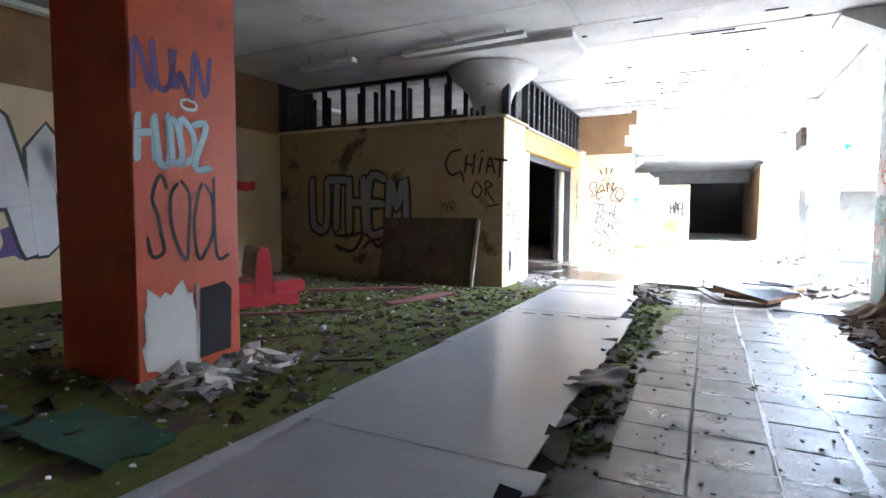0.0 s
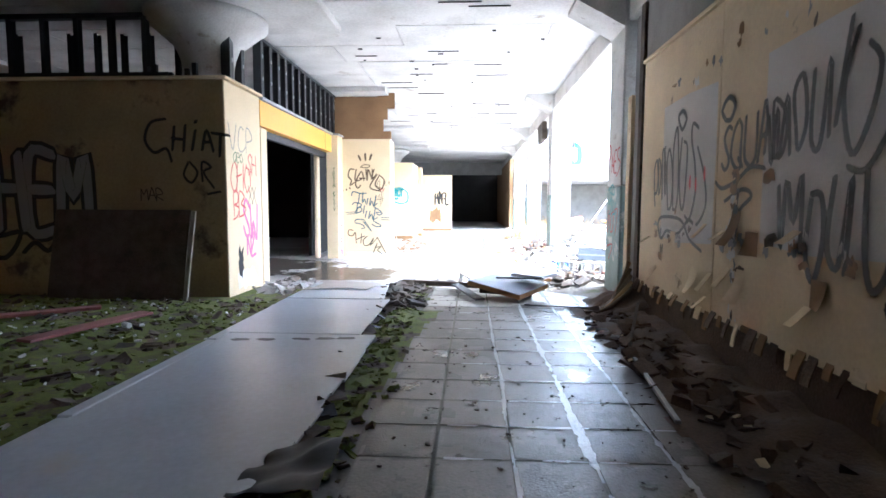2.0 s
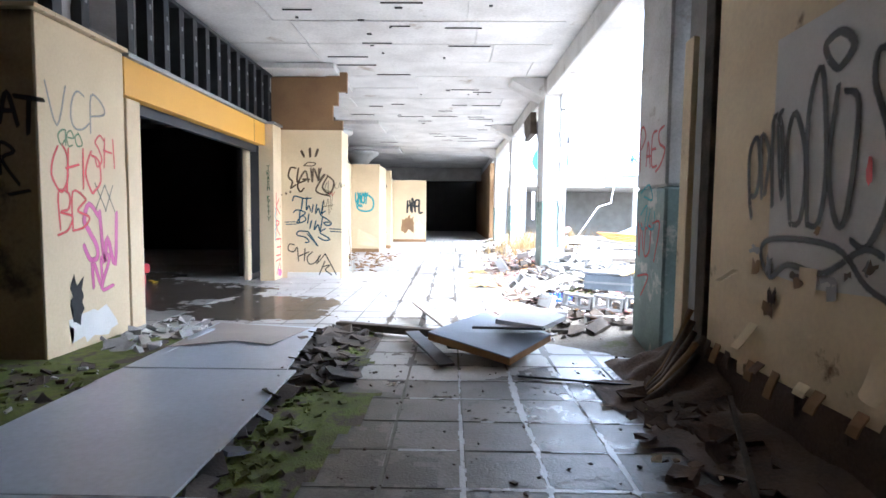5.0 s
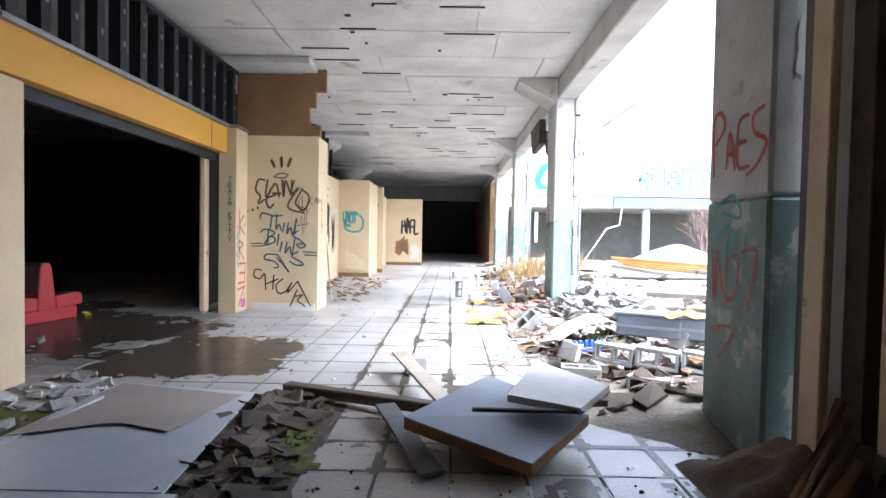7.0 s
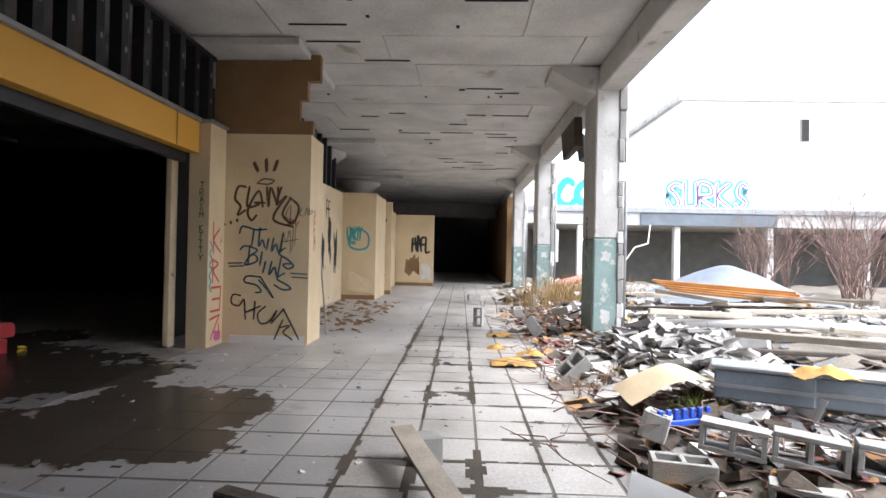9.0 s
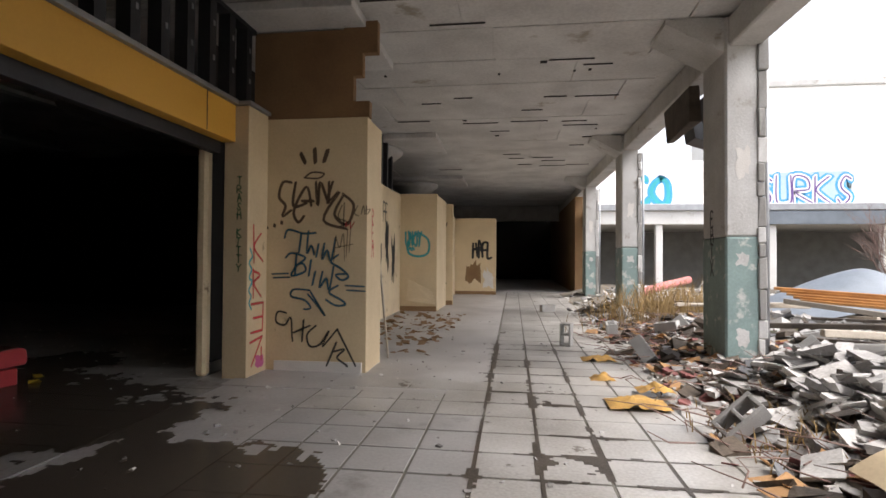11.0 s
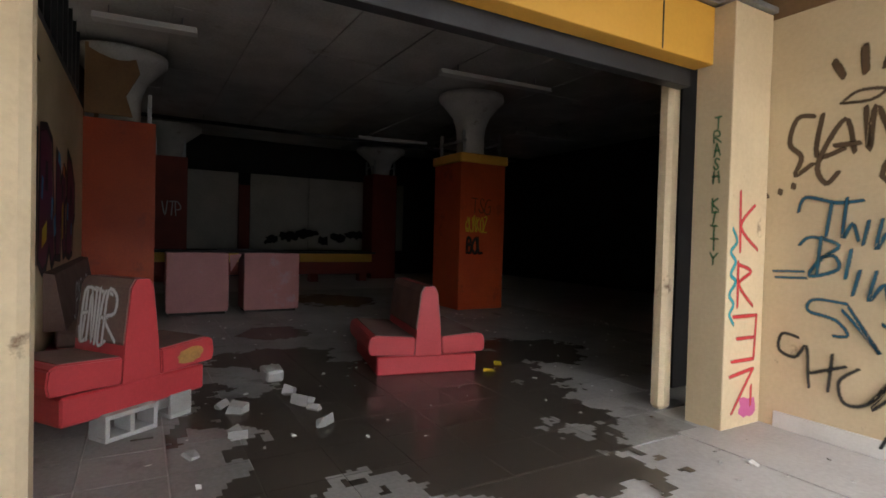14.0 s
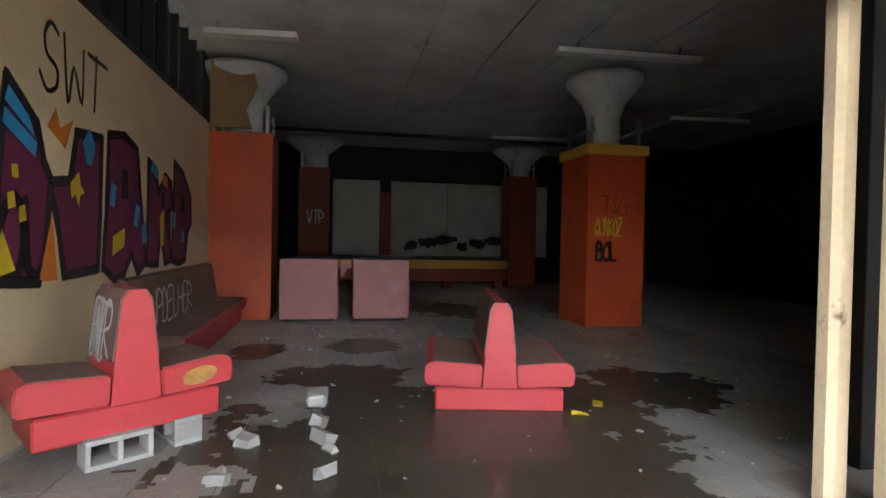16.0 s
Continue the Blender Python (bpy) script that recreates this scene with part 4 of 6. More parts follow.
scatter("moss_edge_rubble", "splintered wood at the end of the walkway", 130, lambda r: (r.uniform(-1.35, -0.6), r.uniform(9.3, 11.6), 0.02), (0.06, 0.3), ROTWOOD, 0.15, 19)
scatter("moss_edge_rubble", "broken pale pieces near the shop corner", 40, lambda r: (r.uniform(-3.6, -2.8), r.uniform(10.4, 12.2), 0.0), (0.06, 0.22), RUBBLE, 0.3, 20)
scatter("room_crumbs", "pale flakes on the restaurant floor", 330, lambda r: (r.uniform(-10.5, -4.2), r.uniform(11.8, 20), -0.008), (0.01, 0.05), PAPER, 0.3, 21)


def plank(name, a, b, w, h, material, label, category="plank", roll=0, parent=None):
    a, b = Vector(a), Vector(b)
    d = b - a
    m = Matrix.Translation((a + b) / 2) @ d.to_track_quat("X", "Z").to_matrix().to_4x4() @ pose(0, 0, 0, roll)
    bm = boxed((-d.length / 2, -w / 2, -h / 2), (d.length / 2, w / 2, h / 2), min(w, h) * 0.12, min(w, h) * 0.1, m)
    if parent:
        return part(name, bm, material, parent)
    return solid(name, bm, material, label, category)


plank("fallen_board", (-4.55, 7.1, 0.05), (-4.15, 8.6, 0.05), 0.22, 0.035, RED_RAG, "dull red board lying on the moss")
plank("fallen_board", (-6.6, 7.6, 0.06), (-5.0, 8.9, 0.06), 0.2, 0.04, RED_RAG, "dull red board lying in the dark moss")
plank("fallen_board", (-5.9, 5.3, 0.05), (-4.7, 6.4, 0.05), 0.12, 0.03, RED_RAG, "narrow reddish board on the moss")
for k in range(9):
    x, y, a = rng.uniform(-7.5, -3.2), rng.uniform(3.2, 9.3), rng.uniform(0, 6.28)
    L = rng.uniform(0.3, 0.8)
    plank("stick", (x, y, 0.03), (x + L * math.cos(a), y + L * math.sin(a), 0.045), 0.03, 0.02, ROTWOOD, "broken stick lying on the moss", "stick")
bm = bmesh.new()
lathe(bm, [(0.033, -0.06), (0.035, -0.055), (0.035, 0.055), (0.03, 0.062)], (0, 0), 14)
ob = solid("drink_can", bm, PAPER, "white drinks can lying on the moss", "can")
ob.matrix_basis = pose(-3.96, 7.9, 0.045, 90, 0, 60)
ob = copy_thing(ob, pose(-4.3, 5.2, 0.045, 90, 0, 20))
plank("wire_conduit", (1.75, 7.2, 0.04), (1.55, 5.4, 0.05), 0.035, 0.03, STEELGREY, "bent grey conduit lying by the wall foot", "conduit")
plank("wire_conduit", (1.75, 7.2, 0.04), (2.2, 8.4, 0.3), 0.03, 0.03, ROTWOOD, "thin dark batten leaning from the wall foot", "batten")
# leaning dark panel against the shop wall
solid("dark_board", prism(bmesh.new(), [(-6.5, 9.74, 0.0), (-4.3, 9.74, 0.0), (-4.28, 10.0, 1.4), (-6.48, 10.0, 1.4)], (0, 0.045, 0)), ROTWOOD, "dark stained panel leaning against the shop wall", "panel")
plank("upright_batten", (-4.24, 9.7, 0.0), (-4.2, 9.98, 1.38), 0.07, 0.04, WOODPALE, "pale batten leaning beside the dark panel", "batten")

# panels and planks fallen in the passage
slab = thing("fallen_door", "blue-grey laminate door panel lying broken on timbers", "door panel")
part("face", prism(bmesh.new(), [(0.1, 10.18, 0.3), (0.9, 9.92, 0.12), (1.42, 10.6, 0.2), (0.72, 11.15, 0.33)], (0, 0, 0.012)), GREYPANEL, slab)
part("core", prism(bmesh.new(), [(0.1, 10.18, 0.23), (0.9, 9.92, 0.05), (1.42, 10.6, 0.13), (0.72, 11.15, 0.26)], (0, 0, 0.069)), CHIPBOARD, slab, "brown chipboard core")
plank("timber_prop", (0.3, 10.6, 0.1), (1.15, 10.5, 0.05), 0.12, 0.1, ROTWOOD, "dark timber under the fallen door")
solid("white_board", prism(bmesh.new(), [(0.8, 10.42, 0.35), (1.28, 10.28, 0.31), (1.62, 10.78, 0.33), (1.12, 11.2, 0.41)], (0, 0, 0.05)), WHITEW, "white board with blue paint lying on the fallen door", "board")
plank("dark_batten", (0.55, 10.25, 0.345), (1.3, 10.3, 0.33), 0.03, 0.025, STEELDARK, "thin dark batten on the fallen door", "batten")
plank("rotten_beam", (-1.12, 11.62, 0.06), (0.35, 10.98, 0.1), 0.12, 0.09, ROTWOOD, "splintered rotten timber lying across the tiles")
plank("grey_plank", (-0.15, 12.45, 0.22), (0.42, 11.0, 0.1), 0.16, 0.03, WOODPALE, "grey plank propped on a block")
plank("grey_plank", (-0.12, 11.0, 0.12), (0.3, 9.95, 0.04), 0.16, 0.03, SLATE, "dark grey plank lying on the tiles")
plank("cable", (0.95, 9.7, 0.02), (1.9, 9.45, 0.03), 0.02, 0.02, STEELDARK, "black cable lying across the floor", "cable")


# ---------------------------------------------------------------- concrete blocks
def cmu_mesh():
    bm = bmesh.new()
    L, W, H = 0.39, 0.19, 0.19
    t = 0.033
    for a, b in (((0, 0), (L, t)), ((0, W - t), (L, W)), ((0, t), (t, W - t)), ((L - t, t), (L, W - t)), ((L / 2 - t / 2, t), (L / 2 + t / 2, W - t))):
        box(bm, (a[0] - L / 2, a[1] - W / 2, 0), (b[0] - L / 2, b[1] - W / 2, H))
    bmesh.ops.bevel(bm, geom=bm.edges[:], offset=0.004, segments=1, affect="EDGES")
    return mesh_of(bm, "concrete_block", CMU)


CMU_MESH = cmu_mesh()


def cmu(m, label="hollow grey concrete block lying in the rubble"):
    ob = new("concrete_block", CMU_MESH)
    ob.matrix_basis = m
    return tagged(ob, label, "concrete block", "loose concrete blocks")


cmu(pose(0.62, 19.42, 0.2, 0, 90, 70), "grey concrete block standing on end on the tiles")
cmu(pose(0.7, 25.4, 0.01, 0, 0, 20), "pale concrete block lying on the far tiles")
cmu(pose(1.72, 12.05, 0.02, 0, 0, -12), "solid-faced concrete block at the edge of the rubble")
cmu(pose(2.3, 11.72, 0.12, 85, 0, -28))
for k in range(4):
    cmu(pose(2.12 + 0.36 * k, 12.2 - 0.21 * k, 0.32 + 0.01 * k, 86, 3, -30), "hollow concrete block mortared in a fallen row")
cmu(pose(-0.05, 12.35, 0.0, 0, 90, 20))
for k in range(26):
    x, y = rng.uniform(1.5, 6.5), rng.uniform(11.6, 26)
    if abs(x - 2.5) < 0.6 and min(abs(y - c) for c in (10.6, 17.5, 24.6)) < 0.8:
        continue
    cmu(pose(x, y, 0.12 + 0.1 * max(0, min(x - 1.5, 2)), rng.uniform(-50, 50), rng.uniform(-50, 50), rng.uniform(0, 360)))
for k, (x, y, z, rz) in enumerate(((-5.62, 12.2, 0.0, 125), (-5.98, 12.6, 0.0, 36))):
    cmu(pose(x + 0.1, y, 0.095, 90, 0, rz), "concrete block propping up the red booth")
for k in range(9):
    bm = bmesh.new()
    shard(bm, 0, 0, -0.03, rng.uniform(0.07, 0.17), 0.5)
    ob = solid("broken_block", bm, CMU, "broken piece of concrete block on the wet floor", "rubble piece", group="broken block pieces")
    ob.location = (rng.uniform(-6.2, -4.6), rng.uniform(12.2, 13.9), 0.03)
ob = solid("broken_block", boxed((-0.14, -0.09, 0), (0.14, 0.09, 0.14), 0.02, 0.03), CMU, "broken chunk of concrete on the wet floor", "rubble piece", group="broken block pieces")
ob.location = (-6.4, 13.5, 0)


# ---------------------------------------------------------------- booths
def booth(at, rz, length=1.3, label="", lift=0.0, torn=False):
    """Back-to-back restaurant bench: y runs across the two seats, x along."""
    b = thing("booth_bench", label, "booth seat", at, rz)
    L = length
    part("base", boxed((-L, -0.56, lift), (0, 0.56, lift + 0.2), 0.015), VINYLRED, b)
    part("plinth", boxed((-L + 0.05, -0.1, lift + 0.2), (-0.01, 0.1, lift + 0.3)), VINYLRED, b)
    bm = bmesh.new()
    prof = [(-0.15, 0.2), (0.15, 0.2), (0.13, 0.5), (0.085, 0.88), (0.045, 0.94), (-0.045, 0.94), (-0.085, 0.88), (-0.13, 0.5)]
    prism(bm, [(0.004, y, z + lift) for y, z in prof], (-L - 0.008, 0, 0))
    part("backrest", bm, VINYLRED, b)
    for s in (-1, 1):
        face = prism(bmesh.new(), [(-0.01, s * (0.134), 0.47 + lift), (-0.01, s * 0.142, 0.49 + lift), (-0.01, s * 0.097, 0.88 + lift), (-0.01, s * 0.06, 0.94 + lift), (-0.01, s * 0.04, 0.943 + lift), (-0.01, s * 0.08, 0.88 + lift)], (-L + 0.02, 0, 0))
        part("back_cushion", face, VINYLTOP, b, "dusty worn back cushion")
        seat = bmesh.new()
        prism(seat, [(0.012, s * 0.158, 0.205 + lift), (0.012, s * 0.64, 0.225 + lift), (0.012, s * 0.655, 0.3 + lift), (0.012, s * 0.64, 0.4 + lift), (0.012, s * 0.58, 0.425 + lift), (0.012, s * 0.15, 0.395 + lift)], (-L - 0.02, 0, 0))
        bmesh.ops.bevel(seat, geom=seat.edges[:], offset=0.012, segments=2, affect="EDGES")
        part("seat_cushion", seat, VINYLRED, b)
        part("seat_top", prism(bmesh.new(), [(-0.02, s * 0.16, 0.4 + lift), (-0.02, s * 0.575, 0.43 + lift), (-0.02, s * 0.575, 0.425 + lift), (-0.02, s * 0.16, 0.395 + lift)], (-L + 0.03, 0, 0)), VINYLTOP, b, "dusty brownish seat top")
    if torn:
        bm = bmesh.new()
        bm.faces.new([bm.verts.new((0.03, 0.4 + py, 0.31 + lift + pz)) for py, pz in ragged(0.26, 0.13, 18, 0.14, 4)])
        part("foam_tear", bm, FOAM, b, "yellow foam showing through a tear")
    return b


booth((-6.02, 15.05, 0.0), -11, 1.25, "red vinyl back-to-back booth bench standing in the puddle")
booth((-5.48, 12.36, 0.17), 36, 0.56, "red vinyl booth bench with white graffiti, propped on blocks", torn=True)
booth((-6.2, 6.1, 0.0), -30, 0.9, "faded red booth bench standing on the moss")
bench = thing("wall_bench", "long dusty red wall bench with graffiti on its back", "bench")
part("base", boxed((-11.3, 11.52, 0.0), (-7.5, 12.08, 0.25), 0.015), VINYLRED, bench)
part("seat_cushion", boxed((-11.32, 11.6, 0.255), (-7.5, 12.14, 0.43), 0.03), VINYLTOP, bench)
part("front_roll", boxed((-11.33, 12.142, 0.26), (-7.49, 12.16, 0.41), 0.005), VINYLRED, bench)
part("backrest", prism(bmesh.new(), [(-11.3, 11.51, 0.432), (-11.3, 11.7, 0.432), (-11.3, 11.6, 1.0), (-11.3, 11.51, 1.02)], (3.8, 0, 0)), VINYLTOP, bench)

# counters, bar and back wall
for y0, rz in ((12.72, 0), (13.98, 0)):
    c = thing("counter_cabinet", "faded pink laminate counter cabinet with a chipped side", "cabinet", (-11.15, y0, 0), rz, group="pink counter cabinets")
    part("body", boxed((-0.62, 0.0, 0.06), (-0.022, 1.0, 1.09), 0.008), PINKCAB, c)
    part("front_panel", boxed((-0.02, 0.005, 0.05), (0.0, 0.995, 1.1), 0.006), PINKCAB, c)
    part("kick_plate", boxed((-0.58, 0.04, 0.0), (-0.06, 0.96, 0.058)), BLACKIN, c)
    part("side_flap", boxed((-0.6, 1.005, 0.1), (-0.1, 1.025, 1.05), 0.004, 0.01), REDDARK, c)
solid("hanging_flap", prism(bmesh.new(), [(-11.3, 13.752, 1.05), (-11.3, 13.97, 1.08), (-11.3, 13.78, 0.75)], (-0.02, 0, 0)), PINKCAB, "loose pink flap hanging between the counters", "panel")
bar = thing("bar_counter", "long dark red bar counter with mustard front band", "bar counter")
part("body", boxed((-17.6, 12.6, 0.25), (-17.05, 18.85, 0.62), 0.01), REDDARK, bar)
part("band", boxed((-17.6, 12.6, 0.625), (-17.02, 18.85, 0.88), 0.01), YELLOW, bar)
part("worktop", boxed((-17.75, 12.5, 0.885), (-16.95, 18.95, 0.94), 0.01), STEELDARK, bar)
for y in (12.9, 14.9, 16.9, 18.5):
    part("leg", boxed((-17.5, y, 0.0), (-17.2, y + 0.25, 0.248)), REDDARK, bar)
part("steel_rail", tube(bmesh.new(), [(-16.96, 14.2, 0.99), (-16.96, 16.0, 0.99)], 0.02), STEELGREY, bar)
back = thing("wall_back_panels", "off-white stained wall panels behind the bar", "wall panel", kind="structure")
for y0, y1 in ((13.6, 15.2), (15.6, 17.6), (17.62, 19.9), (20.5, 21.4)):
    part("panel", boxed((-20.19, y0, 0.9), (-20.12, y1, 3.5), 0.006), WHITEBOARD, back)
part("red_strip", boxed((-20.19, 15.22, 0.9), (-20.1, 15.58, 3.1), 0.006), REDDARK, back)
part("header", boxed((-20.19, 13.4, 3.52), (-19.8, 21.5, 3.8), 0.006), BLACKIN, back)
for k in range(6):
    blob(ragged(0.5 + 0.25 * (k % 3), 0.4, 22, 0.25, 30 + k), (-20.119, 16.3 + 0.62 * k, 1.25 + 0.12 * (k % 3)), "e", BLACKIN, "dark burnt stain on the white panels")
solid("service_duct", tube(bmesh.new(), [(-16, 12, 4.3), (-16, 25, 4.3)], 0.05, 8), STEELDARK, "dark pipe running under the restaurant ceiling", "pipe", "structure")


def batten_lamp(a, b, z=4.5):
    L = thing("ceiling_lamp", "white enamel fluorescent batten hanging from the ceiling, unlit", "ceiling lamp", group="fluorescent battens")
    plank("housing", (*a, z), (*b, z), 0.14, 0.07, LAMPWHITE, "", parent=L)
    plank("tray", (*a, z - 0.046), (*b, z - 0.046), 0.2, 0.018, LAMPWHITE, "", parent=L)
    for t in (0.15, 0.85):
        x, y = a[0] + (b[0] - a[0]) * t, a[1] + (b[1] - a[1]) * t
        part("stem", boxed((x - 0.01, y - 0.01, z + 0.035), (x + 0.01, y + 0.01, CEIL_Z + 0.01)), STEELGREY, L)


batten_lamp((-10.1, 11.7), (-9.95, 13.05))
batten_lamp((-9.48, 17.02), (-9.3, 19.45))
batten_lamp((-17.2, 12.1), (-16.9, 14.1))
batten_lamp((-16.5, 18.1), (-16.2, 20.3))
batten_lamp((-13, 21.5), (-12.8, 23.5))
batten_lamp((-5.4, 9.0), (-2.9, 8.84), 4.58)
batten_lamp((-9.4, 3.3), (-9.3, 5.0), 4.58)
batten_lamp((-7.6, 8.6), (-6.2, 8.5), 4.45)


# ---------------------------------------------------------------- courtyard
def mound(x, y):
    edge = 1.55 + 0.35 * ripple(0, y, 0.5, 3) - max(0, 12.5 - y) * 0.1
    k = max(0.0, min(1.0, (x - edge) / 1.3))
    return -0.04 + k * (0.32 + 0.22 * ripple(x, y, 0.7, 2) + 0.1 * ripple(x, y, 2.3, 6)) * (1 if y > 11.2 else max(0, (y - 10.2)))


bm = bmesh.new()
sheet(bm, 1.1, 10.2, 26, 33.4, 110, 110, mound)
solid("rubble_ground", bm, GROUNDM, "mound of earth and fine rubble filling the courtyard", "rubble", "stuff")


def on_mound(x0, x1, y0, y1, up=0.0):
    def pick(r):
        x, y = r.triangular(x0, x1, x0 + (x1 - x0) * 0.3), r.uniform(y0, y1)
        return x, y, mound(x, y) + up
    return pick


scatter("rubble", "heap of broken white plaster and concrete", 2200, on_mound(1.7, 4.6, 12.2, 18, 0.01), (0.03, 0.24), RUBBLE, 0.13, 31)
scatter("rubble", "thick heap of broken white plaster below the column", 700, lambda r: (lambda x, y: (x, y, mound(x, y) + max(0, 0.45 - 0.3 * math.hypot(x - 2.9, (y - 15.2) * 0.8)) * r.random()))(r.gauss(2.9, 0.55), r.gauss(15.2, 0.9)), (0.05, 0.3), RUBBLE, 0.14, 32)
scatter("rubble", "broken concrete strewn across the courtyard", 1800, on_mound(1.5, 12, 17, 32, 0.0), (0.04, 0.26), RUBBLE, 0.35, 33)
scatter("slates", "broken grey slates lying in the rubble", 420, on_mound(1.3, 5, 12.2, 26, 0.02), (0.06, 0.28), SLATE, 0.12, 34)
scatter("splinters", "dark wood splinters lying in the rubble", 800, on_mound(1.2, 5, 11.2, 26, 0.02), (0.08, 0.3), ROTWOOD, 0.2, 35)
scatter("gravel", "fine gravel along the edge of the rubble", 900, on_mound(0.9, 2.2, 11, 28, 0.005), (0.015, 0.07), RUBBLE, 0.5, 36)
scatter("rusty_scraps", "rusty brown scraps lying in the rubble", 420, on_mound(1.2, 4.5, 11.6, 24, 0.02), (0.04, 0.2), RED_RAG, 0.12, 37)
scatter("board_scraps", "tan board scraps lying in the rubble", 260, on_mound(1.2, 4.5, 11.6, 22, 0.03), (0.05, 0.26), CHIPBOARD, 0.1, 38)
bm = bmesh.new()
r = random.Random(39)
for k in range(330):
    x, y = r.triangular(0.9, 4.4, 1.8), r.uniform(11.4, 22)
    z, a, L = mound(x, y) + r.uniform(0.03, 0.16), r.uniform(0, 6.28), r.uniform(0.2, 0.7)
    tube(bm, [(x, y, z), (x + L * 0.5 * math.cos(a), y + L * 0.5 * math.sin(a), z + r.uniform(-0.03, 0.07)), (x + L * math.cos(a + 0.3), y + L * math.sin(a + 0.3), z + r.uniform(-0.04, 0.12))], [0.007, 0.006, 0.003], 4)
solid("dry_twigs", bm, TWIG, "thin dry twigs strewn over the rubble", "twigs", "stuff")
for k in range(34):
    r = random.Random(300 + k)
    x, y = r.uniform(2.6, 9), r.uniform(12, 22)
    a, L = r.gauss(2.9, 0.5), r.uniform(1.0, 3.2)
    z = mound(x, y) + r.uniform(0.12, 0.45)
    dx, dy = L / 2 * math.cos(a), L / 2 * math.sin(a)
    if min(x - abs(dx), 9) < 2.95:
        x = 2.95 + abs(dx)
    plank("timber", (x - dx, y - dy, z + r.uniform(-0.1, 0.1)), (x + dx, y + dy, z + r.uniform(-0.1, 0.1)), r.uniform(0.06, 0.16), r.uniform(0.03, 0.09), (WOODPALE, WOODPALE, ROTWOOD)[k % 3], "weathered timber lying on the rubble heap", "timber")
for k in range(5):
    plank("wet_timber", (4.9 + 0.05 * k, 21.5 - 0.14 * k, 0.95 - 0.05 * k), (7.3, 19.9 - 0.12 * k, 0.82 - 0.05 * k), 0.16, 0.05, WOODORANGE, "wet orange timber in a stack on the heap", "timber")
bm = bmesh.new()
sheet(bm, 4.2, 21.4, 9.6, 24.4, 40, 24, lambda x, y: 0.35 + 0.95 * math.exp(-((x - 7.3) / 1.7) ** 2 - ((y - 22.9) / 1.1) ** 2) + 0.08 * ripple(x, y, 1.5, 4))
solid("membrane_sheet", bm, TARP, "blue-grey roofing membrane draped over the heap", "membrane")
for dx in (0.0, 0.55):
    u = thing("metal_casing", "blue-grey metal casing lying on the rubble", "metal casing", (2.75 + dx, 13.0 - 0.35 * dx, 0.36), -25)
    part("body", boxed((-0.35, -0.14, 0), (0.35, 0.14, 0.24), 0.015), TARP, u)
    part("lid", boxed((-0.38, -0.16, 0.242), (0.38, 0.16, 0.28), 0.01), STEELGREY, u)
    part("rib", boxed((-0.36, -0.155, 0.1), (0.36, -0.142, 0.13)), STEELGREY, u)
comb = thing("blue_plastic_strip", "bright blue plastic strip with a row of pegs", "plastic strip", (2.0, 12.72, 0.22), 20)
part("base", boxed((-0.26, -0.04, 0), (0.26, 0.04, 0.05), 0.005), BLUEPLASTIC, comb)
for k in range(7):
    part("peg", boxed((-0.25 + 0.075 * k, -0.03, 0.052), (-0.21 + 0.075 * k, 0.0, 0.13), 0.004), BLUEPLASTIC, comb)
for x, y, z, s, n in ((1.0, 15.8, 0.02, 0.3, 5), (1.3, 16.3, 0.05, 0.2, 9), (0.85, 17.0, 0.0, 0.15, 11), (3.05, 12.75, 0.62, 0.22, 13), (1.0, 18.3, 0.0, 0.25, 15)):
    bm = bmesh.new()
    sheet(bm, -s, -s * 0.7, s, s * 0.7, 14, 10, lambda px, py: 0.045 * (1 - (px / s) ** 2) * (1 - (py / (s * 0.7)) ** 2) + 0.09 * abs(ripple(px, py, 9, n)) * (1 - (px / s) ** 2))
    ob = solid("insulation_pad", bm, FOAM, "torn yellow insulation pad lying on the debris", "insulation", group="yellow insulation")
    ob.location = (x, y, z)
for x, y in ((-6.05, 16.0), (-5.8, 15.7)):
    bm = bmesh.new()
    shard(bm, 0, 0, -0.01, 0.13, 0.25)
    ob = solid("foam_scrap", bm, S_YELLOW, "bright yellow foam scrap on the wet floor", "foam scrap")
    ob.location = (x, y, 0.015)
bm = bmesh.new()
tube(bm, [(3.0, 26.5, 0.35), (4.5, 28.2, 0.62), (5.8, 29.6, 0.8)], 0.13, 10)
solid("pink_pipe", bm, PINKPIPE, "pink insulated pipe lying across the rubble", "pipe")
bm = bmesh.new()
tube(bm, [(3.2, 16.4, 0.55), (5.0, 16.2, 0.6), (8.5, 15.6, 0.5)], 0.06, 8)
solid("pale_pipe", bm, WHITEW, "pale pipe lying on the timber heap", "pipe")
bm = bmesh.new()
sheet(bm, 1.7, 13.0, 2.6, 13.6, 12, 8, lambda x, y: 0.28 + 0.22 * math.sin((x - 1.7) * 3) + 0.05 * ripple(x, y, 3, 2))
solid("curled_board", bm, BEIGE_DIRTY, "curled brown board lying on the rubble", "board")


